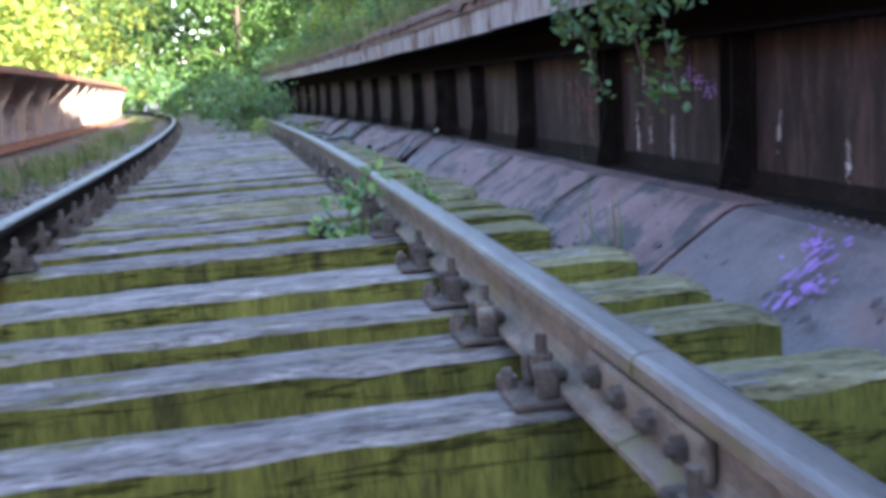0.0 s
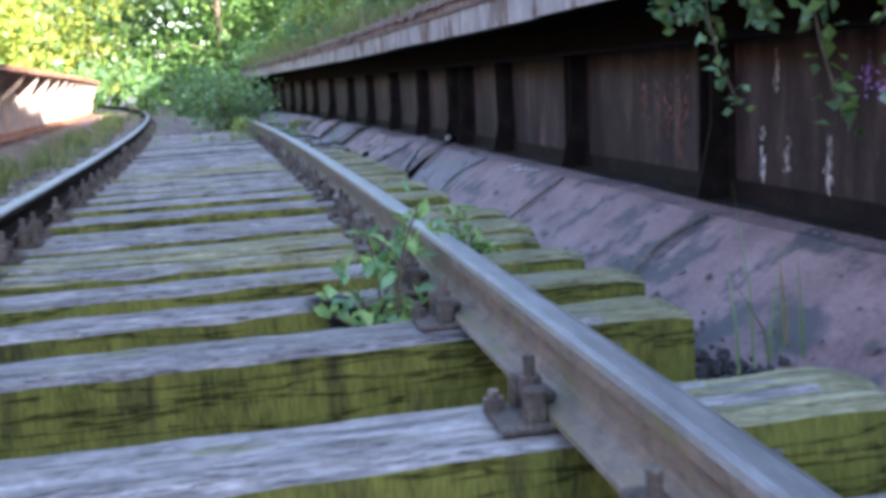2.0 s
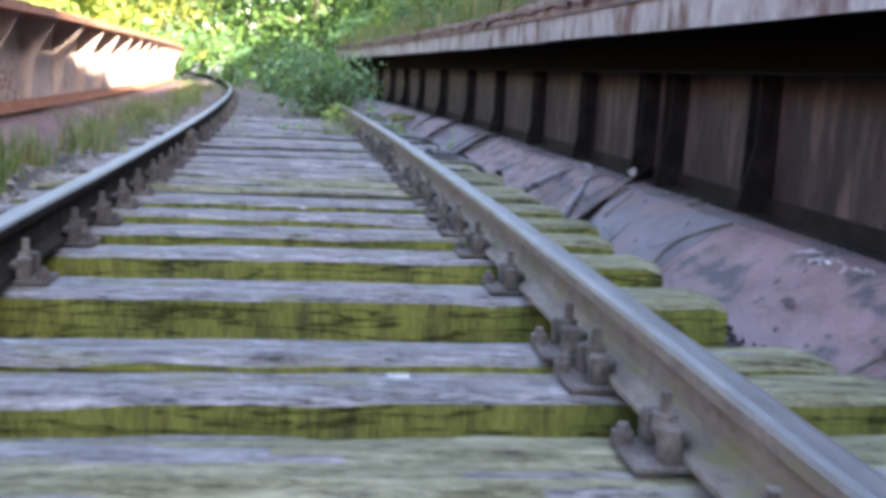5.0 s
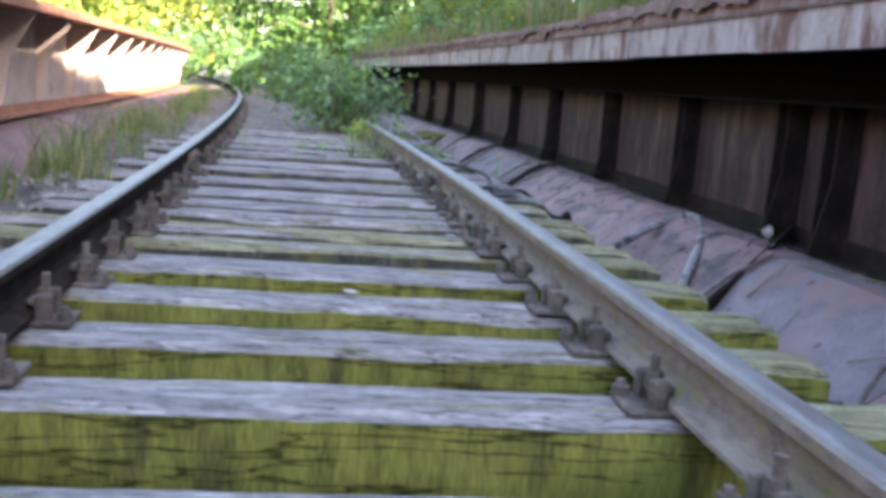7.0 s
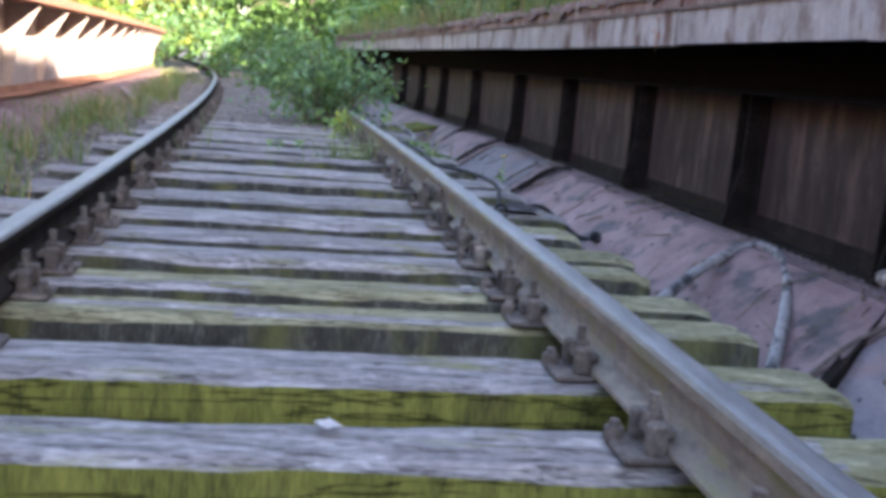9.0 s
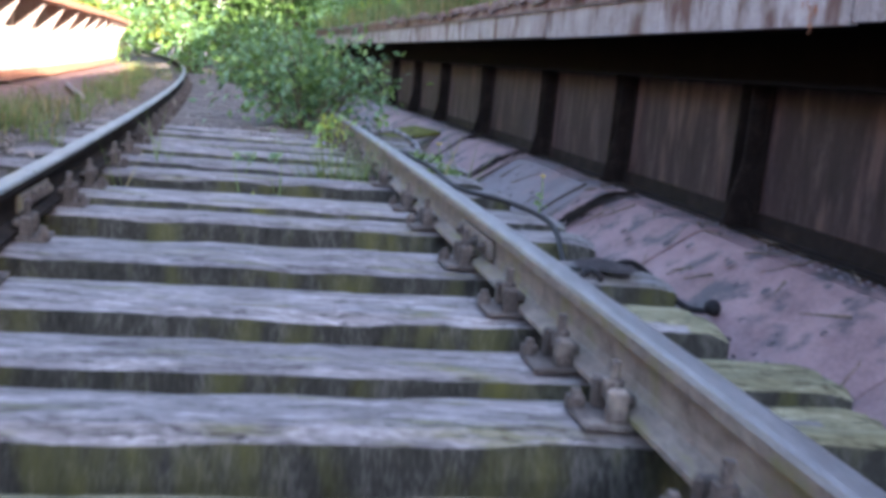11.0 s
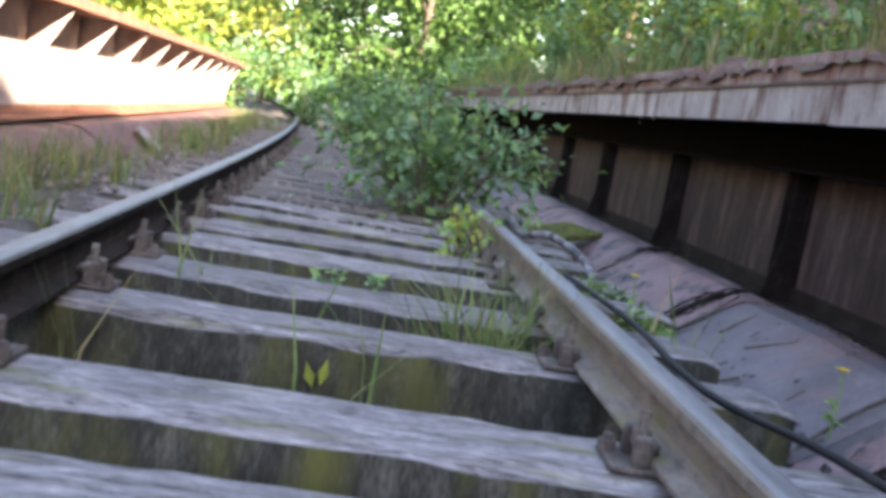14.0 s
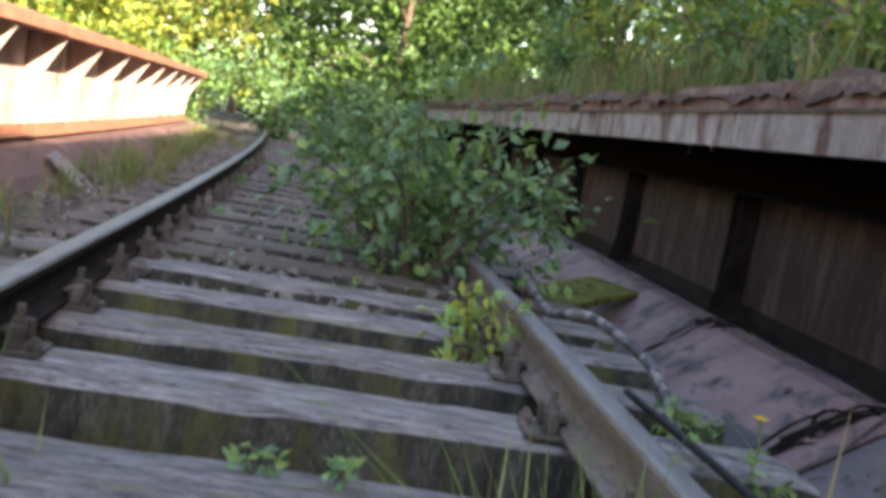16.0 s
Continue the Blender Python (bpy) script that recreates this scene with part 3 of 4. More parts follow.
        bm = sweep(bmesh.new(), [(x - 0.026, BEAM_LOW + 0.160), (x - 0.002, BEAM_LOW + 0.160), (x - 0.002, BEAM_LOW + 0.172), (x - 0.026, BEAM_LOW + 0.172)], ys, bend)
        part("edge_lip", bm, RUST, g)
        a = b
    return g


# a ragged bank of rusty soil and moss over the deck edge
def make_deck_soil():
    bm = bmesh.new()
    rows = []
    for k in range(691):
        y = Y0 + 33.0 * k / 690
        row = []
        for x in (BEAM_X - 0.03, BEAM_X + 0.02, BEAM_X + 0.10, BEAM_X + 0.3, BEAM_X + 0.8, 5.0):
            z = BEAM_TOP - 0.03 + (0.07 * noise.noise((y * 2.2, x * 2, 0)) + 0.04 * noise.noise((y * 7, x * 5, 2)) + 0.03 if x > BEAM_X + 0.015 else -0.02 - 0.10 * max(0.0, noise.noise((y * 2.6, 3, 0))) - 0.05 * abs(noise.noise((y * 9, 5, 0))) - 0.05 * abs(noise.noise((y * 31, 8, 0))))
            row.append(bm.verts.new((x + bend(y) + (0.012 * noise.noise((y * 6, x, 9)) if x < BEAM_X + 0.2 else 0), y, z)))
        rows.append(row)
    for a, b in zip(rows, rows[1:]):
        for k in range(5):
            bm.faces.new((a[k], a[k + 1], b[k + 1], b[k]))
    single("deck_soil", bm, DECK_SOIL, "rust-brown soil and moss along the deck edge", "soil", kind="structure", smooth=False)


LEFT_RIBS = [5.6 + 1.13 * i for i in range(22)]


def make_west_girder():
    g = thing("girder_west", "sunlit faded plate girder with triangular brackets", "girder", kind="structure")
    cuts = [LEFT_RIBS[0] - 1.0] + LEFT_RIBS
    for a, b in zip(cuts, cuts[1:]):
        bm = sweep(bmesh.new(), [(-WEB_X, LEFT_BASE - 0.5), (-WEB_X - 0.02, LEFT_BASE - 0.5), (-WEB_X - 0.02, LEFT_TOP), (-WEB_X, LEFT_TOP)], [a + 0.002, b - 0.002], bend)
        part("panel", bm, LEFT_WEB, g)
    bm = sweep(bmesh.new(), [(-WEB_X + 0.003, LEFT_BASE), (-WEB_X + 0.09, LEFT_BASE), (-WEB_X + 0.09, LEFT_BASE + 0.014), (-WEB_X + 0.018, LEFT_BASE + 0.02), (-WEB_X + 0.003, LEFT_BASE + 0.08)], YS, bend)
    part("foot_angle", bm, RED_RUST, g)
    for y in LEFT_RIBS:
        w = -WEB_X + bend(y)
        bm = bmesh.new()
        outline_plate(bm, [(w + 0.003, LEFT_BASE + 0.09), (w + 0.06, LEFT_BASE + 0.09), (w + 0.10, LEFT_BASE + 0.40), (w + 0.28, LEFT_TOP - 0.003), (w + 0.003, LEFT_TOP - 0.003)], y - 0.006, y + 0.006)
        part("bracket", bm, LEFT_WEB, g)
    a = LEFT_RIBS[0] - 1.0
    rng = random.Random(6)
    while a < BRIDGE_END:
        b = min(a + rng.uniform(2, 3.5), BRIDGE_END)
        ys = [a + 0.003 + (b - a - 0.006) * k / 4 for k in range(5)]
        top = rng.uniform(-0.004, 0.006)
        bm = sweep(bmesh.new(), [(-BEAM_X, LEFT_TOP + top), (-WEB_X - 0.25, LEFT_TOP + top), (-WEB_X - 0.25, LEFT_TOP + 0.10), (-WEB_X, LEFT_TOP + 0.13), (-BEAM_X - 0.01, LEFT_TOP + 0.07)], ys, bend)
        part("top_flange", bm, RED_RUST, g)
        a = b
    return g


make_east_girder()
make_deck_soil()
make_west_girder()



# sloping floor plates beside the track
def make_plates(side):
    ob = thing("floor_plates_east" if side > 0 else "floor_plates_west", "faded oxide red sloping steel floor plates", "floor plate", kind="structure")
    y = -4.0
    rng = random.Random(5 + side)
    while y < BRIDGE_END - 0.5:
        ln = rng.uniform(1.2, 1.6)
        bm = bmesh.new()
        lift = rng.uniform(0, 0.006)
        base = WEB_BASE if side > 0 else LEFT_BASE - 0.02
        pts = [(1.24, -0.345), (1.32, -0.31), (1.50, -0.20), (1.68, base - 0.13), (1.82, base - 0.035), (1.87, base - 0.012), (2.09, base - 0.010)]
        rows = []
        n = 14
        for k in range(n + 1):
            yy = y + 0.006 + (ln - 0.012) * k / n
            rows.append([bm.verts.new((side * (x + 0.012 * noise.noise((yy * 2, x * 3, side))) + bend(yy), yy, z + lift + 0.012 * noise.noise((yy * 1.5, x * 3, 4)))) for x, z in pts])
        for a, b in zip(rows, rows[1:]):
            for k in range(len(pts) - 1):
                bm.faces.new((a[k], a[k + 1], b[k + 1], b[k]))
        bmesh.ops.recalc_face_normals(bm, faces=bm.faces)
        bmesh.ops.solidify(bm, geom=list(bm.faces), thickness=0.008)
        sheet = part("plate", bm, OXIDE if side < 0 else PLATE if rng.random() < 0.75 else PLATE_GREY, ob)
        if side > 0 and y < 22:
            bm = bmesh.new()
            rivets(bm, [((bend(yy) + xx, yy, base + 0.004 + lift + 0.012 * noise.noise((yy * 1.5, xx * 3, 4))), (0, 0, 1)) for xx in (1.905, 1.965) for yy in [y + 0.03 + 0.062 * q for q in range(int(ln / 0.062))]], 0.011)
            part("rivet_row", bm, PLATE_GREY, sheet)
            if rng.random() < 0.7:
                bm = bmesh.new()
                at = y + 0.03
                tube(bm, spline([(1.84, at + rng.uniform(-0.1, 0.1), base + 0.0), (1.66, at + rng.uniform(-0.08, 0.08), base - 0.11), (1.46, at + rng.uniform(-0.1, 0.1), -0.20)], 4), lambda u: 0.008, 5)
                part("seam_flange", bm, RUST, sheet)
        y += ln


make_plates(1)
make_plates(-1)

# ---------------------------------------------------------------- plants
def crown_leaves(rng, blobs, count, size, flat=0.5):
    """Leaves thrown in clumps over the shells of several blobs (centre, radii)."""
    out = []
    weights = [r[0] * r[1] + r[1] * r[2] for _, r in blobs]
    for _ in range(count):
        c, r = rng.choices(blobs, weights)[0]
        d = rvec(rng)
        k = rng.uniform(0.55, 1.05) * (1 + 0.35 * noise.noise(Vector(c) * 3 + d * 2.2))
        p = Vector((c[0] + d.x * r[0] * k, c[1] + d.y * r[1] * k, c[2] + d.z * r[2] * k))
        s = size * rng.uniform(0.6, 1.4)
        out.append((p, (d + rvec(rng) * 1.2 - Vector((0, 0, 0.4))), rvec(rng, flat * 2), s, s * rng.uniform(0.5, 0.8)))
    return out


def make_tree(seed, height, spread, leaf_mats, leaf_count, size, label, at, low=0.25):
    rng = random.Random(seed)
    t = thing("tree", label, "tree", at, group="trees beyond the bridge")
    bm = bmesh.new()
    lean = Vector((rng.uniform(-0.06, 0.06), rng.uniform(-0.06, 0.06), 1))
    r0 = 0.018 * height
    trunk = [lean * (height * 0.85 * k / 8) + Vector((0.1 * noise.noise((seed, k * 0.5, 0)), 0.1 * noise.noise((seed, k * 0.5, 5)), 0)) * k * 0.4 for k in range(9)]
    trunk[0].z -= 0.3
    tube(bm, trunk, lambda u: r0 * (1 - 0.85 * u) + 0.01, 8)
    part("trunk", bm, BARK, t, smooth=True)
    blobs = []
    n = 13
    for k in range(n):
        u = low + (1 - low) * (k + 0.5) / n
        base = lean * (height * 0.85 * u)
        a = k * 2.4 + rng.uniform(-0.4, 0.4)
        reach = spread * (1.0 - 0.65 * abs(u - 0.45)) * rng.uniform(0.55, 1.0)
        tip = base + Vector((math.cos(a) * reach, math.sin(a) * reach, height * rng.uniform(0.03, 0.15)))
        bm = bmesh.new()
        tube(bm, spline([base, (base + tip) / 2 + Vector((0, 0, 0.05 * height)), tip], 3), lambda v: r0 * 0.4 * (1 - 0.8 * v) * (1.1 - u) + 0.008, 5)
        part("limb", bm, BARK, t, smooth=True)
        q = spread * rng.uniform(0.28, 0.45)
        blobs.append((tuple(tip), (q, q, q * 0.75)))
        mid = base.lerp(tip, 0.55)
        blobs.append((tuple(mid), (q * 0.8, q * 0.8, q * 0.6)))
    leaves = crown_leaves(rng, blobs, leaf_count, size)
    slots = [rng.choices(range(len(leaf_mats)), [3, 1][:len(leaf_mats)])[0] for _ in leaves]
    part("crown", leaf_mesh(leaves, leaf_mats, slots), None, t)
    return t


def make_shrub(name, seed, at, height, spread, stems, leaf_count, size, mats, label, category="shrub", group="", arch=0.35, low=0.15, seg=6):
    """Arching stems from one foot, with leaves set along the stems and their twigs."""
    rng = random.Random(seed)
    s = thing(name, label, category, at, group=group)
    lines = []
    for k in range(stems):
        a = rng.uniform(0, 2 * math.pi)
        reach, h = spread * rng.uniform(0.25, 1.0), height * rng.uniform(0.55, 1.0)
        tip = Vector((math.cos(a) * reach, math.sin(a) * reach, h * (1 - arch * reach / spread)))
        foot = Vector((rng.uniform(-1, 1), rng.uniform(-1, 1), 0)) * spread * 0.12
        lines.append(spline([foot, foot.lerp(tip, 0.5) + Vector((0, 0, h * 0.22)), tip], 5))
        bm = bmesh.new()
        tube(bm, lines[-1], lambda u: 0.006 * height * (1 - 0.8 * u) + 0.0015, 5)
        part("stem", bm, BARK, s)
    leaves = []
    for _ in range(leaf_count):
        ln = rng.choice(lines)
        u = low + (1 - low) * rng.random() ** 0.7
        p = ln[min(len(ln) - 1, int(u * (len(ln) - 1)))]
        off = rvec(rng) * spread * 0.22 * abs(rng.gauss(0, 1))
        q = size * rng.uniform(0.55, 1.35)
        leaves.append((p + off, off + rvec(rng) * 0.15 * spread, rvec(rng, 1.6), q, q * rng.uniform(0.45, 0.7)))
    slots = [rng.randrange(len(mats)) for _ in leaves]
    part("leaves", leaf_mesh(leaves, mats, slots), None, s)
    return s


def grass_patch(name, seed, spots, label, h=(0.08, 0.28), dry=0.3, w=0.006, category="grass", kind="stuff"):
    """spots: rows of (x, y, z, radius, count)."""
    rng = random.Random(seed)
    blades, slots = [], []
    for x, y, z, r, c in spots:
        for _ in range(c):
            a, d = rng.uniform(0, 6.283), r * rng.random() ** 0.6
            hh = rng.uniform(*h)
            lean = Vector((rng.gauss(0, 0.4), rng.gauss(0, 0.4), 0)) * hh
            blades.append((Vector((x + math.cos(a) * d, y + math.sin(a) * d, z)), hh, lean, w * rng.uniform(0.6, 1.5)))
            slots.append(1 if rng.random() < dry else 0)
    return single(name, blade_mesh(blades, [GRASS, STRAW], slots), None, label, category, kind=kind)


# trees beyond the bridge: two makes of each, then copies
sunny = make_tree(11, 7.0, 3.0, [LEAF_SUN, LEAF], 7000, 0.20, "sunlit yellow-green broadleaf tree beyond the bridge", pose(-6.2, 33, -0.1), low=0.08)
green = make_tree(23, 8.0, 3.0, [LEAF_SHADE, LEAF], 7000, 0.20, "dense green broadleaf tree beside the line", pose(5.5, 36, -0.1), low=0.08)
for x, y, rz, s in [(-9.5, 30, 40, 0), (-4.8, 40, 100, 0), (-8.5, 42, 200, 0), (-13, 38, 300, 0), (-12, 26, 20, 0), (-7.2, 26.5, 150, 0), (-9.5, 21, 75, 0)]:
    copy_thing(sunny, pose(x, y, -0.1, 0, 0, rz))
for x, y, rz, s in [(-1.0, 47, 40, 0), (2.5, 44, 100, 0), (7.5, 30, 200, 0), (9, 40, 300, 0), (4.5, 52, 20, 0), (11, 24, 150, 0), (12, 33, 10, 0), (-5, 55, 0, 0), (-11, 56, 60, 0), (15, 45, 90, 0), (0.8, 38, 260, 0), (6.8, 23.5, 310, 0)]:
    copy_thing(green, pose(x, y, -0.1, 0, 0, rz))

# far woods closing the view
rng = random.Random(77)
woods = []
for _ in range(16000):
    a = rng.uniform(-1.25, 1.25)
    d = rng.uniform(62, 72)
    woods.append((Vector((math.sin(a) * d - 6, math.cos(a) * d, rng.uniform(-0.4, 13 + 3 * noise.noise((a * 6, 0, 0))))), rvec(rng), rvec(rng), rng.uniform(0.7, 1.5), rng.uniform(0.5, 1.0)))
single("far_woods", leaf_mesh(woods, [LEAF_SHADE]), None, "dark green woods closing the distance", "woods", kind="stuff")

# bush growing between the rails
make_shrub("bush", 4, pose(0.42, 18.15, GROUND), 1.42, 0.88, 30, 2500, 0.072, [LEAF_BLUE, LEAF_BLUE, LEAF, LEAF_PALE], "bushy green sapling growing between the rails", "bush", arch=0.40, low=0.24)
# weeds along the track
make_shrub("weed", 9, pose(0.57, 5.27, GROUND), 0.69, 0.17, 11, 180, 0.055, [LEAF_PALE, LEAF_PALE, LEAF_BLUE], "fresh green leafy weed beside a rail", "weed", arch=0.15, low=0.3)
make_shrub("weed", 10, pose(0.97, 6.09, GROUND), 0.54, 0.13, 11, 190, 0.045, [LEAF_PALE, LEAF], "small pale green weed behind a rail", "weed", arch=0.15, low=0.55)
make_shrub("weed", 13, pose(1.06, 5.70, GROUND), 0.40, 0.07, 4, 26, 0.04, [LEAF_PALE, LEAF], "small pale green weed behind a rail", "weed", arch=0.1, low=0.75)
make_shrub("weed", 12, pose(0.56, 16.60, GROUND), 0.62, 0.17, 12, 190, 0.055, [LEAF_PALE, LEAF_SUN], "pale green leafy weed inside a rail", "weed", arch=0.15, low=0.5)
make_shrub("weed", 14, pose(1.14, 15.47, GROUND), 0.42, 0.13, 8, 90, 0.05, [LEAF_PALE, LEAF], "low green weed at the sleeper ends", "weed", arch=0.1, low=0.7)
make_shrub("weed", 15, pose(1.10, 16.08, GROUND), 0.44, 0.12, 8, 80, 0.05, [LEAF_PALE, LEAF], "low green weed at the sleeper ends", "weed", arch=0.1, low=0.7)
for k, (x, y) in enumerate([(-0.05, 15.22), (0.12, 15.22), (0.72, 15.22)]):
    make_shrub("seedling", 30 + k, pose(x, y, -0.012), 0.075, 0.05, 4, 24, 0.038, [LEAF_PALE, LEAF_BLUE], "tiny green seedling rooted in a sleeper", "seedling", group="seedlings", low=0.4)

# shrubs where the bridge ends
for k, (x, y, h, r) in enumerate([(-1.0, 33, 1.9, 1.3), (0.5, 32, 1.7, 1.2), (-2.8, 34.5, 2.2, 1.4), (2.2, 33.5, 2.6, 1.4), (-4.6, 34, 2.2, 1.4), (0.2, 28.6, 1.0, 0.7), (1.1, 26.5, 1.1, 0.8)]):
    make_shrub("shrub", 80 + k, pose(x + bend(y) * 0.5, y, GROUND if y < 30 else -0.12), h, r, 16, 1300, 0.13, [LEAF, LEAF_SUN if k == 4 else LEAF_BLUE], "green shrub closing the end of the bridge", "shrub", group="shrubs at the bridge end", arch=0.3, low=0.03)

# growth on the deck over the girder
rng = random.Random(8)
for k in range(24):
    y = 11.5 + k * 0.8 + rng.uniform(-0.3, 0.3)
    make_shrub("shrub", 50 + k, pose(2.35 + abs(rng.gauss(0, 0.55)) + bend(y), y, BEAM_TOP - 0.06), rng.uniform(0.6, 1.7), rng.uniform(0.4, 0.85), 12, 560, 0.085, [LEAF, LEAF_BLUE if k % 2 else LEAF_SUN], "leafy green shrub growing on the deck", "shrub", group="shrubs on the deck")
spots = []
for k in range(230):
    y = rng.uniform(3, 29)
    spots.append((BEAM_X + 0.04 + rng.random() ** 1.6 * 1.1 + bend(y), y, BEAM_TOP - 0.04, 0.14, 30))
grass_patch("deck_grass", 3, spots, "long green and straw grass along the deck edge", h=(0.10, 0.42), dry=0.28, w=0.010)

# creeper hanging over the edge
rng = random.Random(21)
ivy = thing("hanging_creeper", "green leafy creeper hanging over the deck edge", "creeper", pose(0, 0, 0))
leaves = []
for k in range(11):
    y = 5.32 + rng.uniform(-0.7, 0.75)
    ln = rng.uniform(0.02, 0.16) if k % 4 else rng.uniform(0.3, 0.46)
    pts = spline([(BEAM_X + 0.16, y, BEAM_TOP + 0.03), (BEAM_X - 0.05, y + 0.02, BEAM_TOP + 0.02), (BEAM_X - 0.07, y + rng.uniform(-0.1, 0.1), BEAM_LOW - ln * 0.3), (BEAM_X - 0.03, y + rng.uniform(-0.16, 0.16), BEAM_LOW - ln)], 6)
    bm = bmesh.new()
    tube(bm, pts, 0.003, 5)
    part("stem", bm, BARK, ivy)
    for p in pts[3:]:
        for _ in range(4):
            leaves.append((p + rvec(rng) * 0.04, rvec(rng, -0.3), rvec(rng, 0.5), rng.uniform(0.035, 0.065), rng.uniform(0.025, 0.04)))
part("leaves", leaf_mesh(leaves, [LEAF_BLUE, LEAF], [rng.randrange(2) for _ in leaves]), None, ivy)

# grass, soil and ballast between the track and the west girder
rng = random.Random(14)
bm = bmesh.new()
rows = []
for k in range(90):
    y = 4.0 + 26.0 * k / 89
    rows.append([bm.verts.new((x + bend(y), y, (-0.03 if -1.65 < x < -1.10 else -0.12 if x < -1.4 else -0.30) + 0.06 * noise.noise((x * 3, y * 1.7, 1)) + 0.03 * noise.noise((x * 9, y * 8, 1)))) for x in (-1.95, -1.75, -1.6, -1.45, -1.3, -1.15, -1.0, -0.85)])
for a, b in zip(rows, rows[1:]):
    for k in range(7):
        bm.faces.new((a[k], a[k + 1], b[k + 1], b[k]))
single("soil_bank", bm, SOIL, "dark soil and gravel banked beside the track", "soil", kind="structure", smooth=True)


def stones(name, seed, count, place, size, mat, label, category="ballast"):
    """Angular stones, each an uneven eight-cornered lump."""
    rng = random.Random(seed)
    verts, faces = [], []
    for _ in range(count):
        p = Vector(place(rng))
        q = Euler((rng.uniform(0, 6), rng.uniform(0, 6), rng.uniform(0, 6)))
        s = size * rng.uniform(0.5, 1.5)
        k = len(verts)
        for d in ((1, 0, 0), (-1, 0, 0), (0, 1, 0), (0, -1, 0), (0, 0, 1), (0, 0, -1)):
            v = Vector(d) * s * rng.uniform(0.6, 1.2)
            v.rotate(q)
            verts.append(tuple(p + v))
        for a, b, c in ((0, 2, 4), (2, 1, 4), (1, 3, 4), (3, 0, 4), (2, 0, 5), (1, 2, 5), (3, 1, 5), (0, 3, 5)):
            faces.append((k + a, k + b, k + c))
    me = bpy.data.meshes.new("mesh")
    me.from_pydata(verts, [], faces)
    me.materials.append(mat)
    return single(name, me, None, label, category, kind="stuff")


def bank_place(rng):
    y = rng.uniform(5, 29)
    return (rng.uniform(-1.75, -1.15) + bend(y), y, -0.03 + rng.uniform(-0.03, 0.05))


def on_plate(x):
    """Height of the east floor plate at x."""
    pts = [(1.24, -0.335), (1.32, -0.30), (1.50, -0.19), (1.68, WEB_BASE - 0.12), (1.82, WEB_BASE - 0.025), (2.09, WEB_BASE)]
    return float(np.interp(x, [p[0] for p in pts], [p[1] for p in pts]))


def trough_place(rng):
    y = rng.uniform(0, 24)
    x = 1.36 + abs(rng.gauss(0, 0.045)) + 0.12 * max(0.0, noise.noise((y * 1.3, 7, 0)))
    return (x + bend(y), y, on_plate(x) + rng.uniform(0.0, 0.025))


def far_place(rng):
    y = rng.uniform(17, 33)
    return (rng.uniform(-1.2, 1.2) + bend(y), y, rng.uniform(-0.10, -0.01))


stones("ballast", 1, 2600, bank_place, 0.022, STONE, "loose grey ballast stones beside the track")
stones("rubble", 2, 6000, trough_place, 0.016, RUBBLE, "dark rubble and flakes of rust in the trough")
stones("far_ballast", 3, 6000, far_place, 0.03, STONE, "brown ballast filling the track")
spots = []
for k in range(110):
    y = rng.uniform(8, 29)
    spots.append((-1.50 + rng.gauss(0, 0.15) + bend(y), y, -0.06, 0.11, 44 if noise.noise((y * 0.8, 3, 0)) > -0.12 else 10))
grass_patch("trackside_grass", 6, spots, "green grass growing beside the track", h=(0.10, 0.34), dry=0.22, w=0.008)
grass_patch("rail_grass", 7, [(0.50, 14.83, GROUND, 0.08, 60), (0.36, 14.83, GROUND, 0.09, 40), (0.62, 14.85, GROUND, 0.06, 24), (-0.6, 14.1, GROUND, 0.06, 5), (-0.3, 14.9, GROUND, 0.25, 6), (0.1, 14.2, GROUND, 0.25, 5), (1.2, 15.2, GROUND, 0.12, 12), (1.5, 5.0, GROUND, 0.1, 8)], "thin tall grass between the sleepers", h=(0.40, 0.66), dry=0.10, w=0.009)

# ---------------------------------------------------------------- litter and broken fittings
def line_thing(name, pts, r, mat, label, category):
    return single(name, tube(bmesh.new(), spline(pts, 6), r, 7), mat, label, category, smooth=True)


line_thing("cable", [(1.00, 16.30, 0.03), (1.06, 15.3, 0.03), (1.03, 14.4, 0.03), (1.17, 13.9, 0.04), (1.24, 13.45, 0.02), (1.16, 13.0, -0.04), (1.12, 12.7, -0.12)], 0.012, BLACK, "black cable lying across the sleeper ends", "cable")
line_thing("sheathed_cable", [(1.10, 18.9, 0.02), (0.95, 17.8, 0.10), (0.94, 17.25, 0.08), (1.05, 17.05, 0.12), (1.16, 16.6, 0.06), (1.13, 16.15, -0.05)], 0.020, HOSE, "grey torn sheathed cable beside the rail", "cable")
line_thing("hose", [(1.22, 10.92, -0.10), (1.40, 11.2, -0.10), (1.65, 11.45, -0.02), (1.88, 11.58, 0.05), (1.94, 11.48, 0.06), (1.84, 11.15, 0.02), (1.66, 10.8, -0.06), (1.48, 10.5, -0.17)], 0.022, HOSE, "bent grey hose lying on the floor plates", "hose")
rod = thing("fallen_bar", "rusty iron bar fallen against the girder foot", "iron bar")
part("bar", box(bmesh.new(), -0.03, 0.03, 0.0, 0.85, -0.006, 0.006, 0.002), RIB, rod)
part("flange", box(bmesh.new(), 0.018, 0.03, 0.0, 0.85, 0.006, 0.05, 0.002), RIB, rod)
rod.matrix_basis = look((1.44, 10.22, on_plate(1.44) + 0.03), (2.06, 10.72, WEB_BASE + 0.05)) @ pose(0, 0, 0, -90, 0, 0)
cap = bmesh.new()
bmesh.ops.create_icosphere(cap, subdivisions=2, radius=0.026)
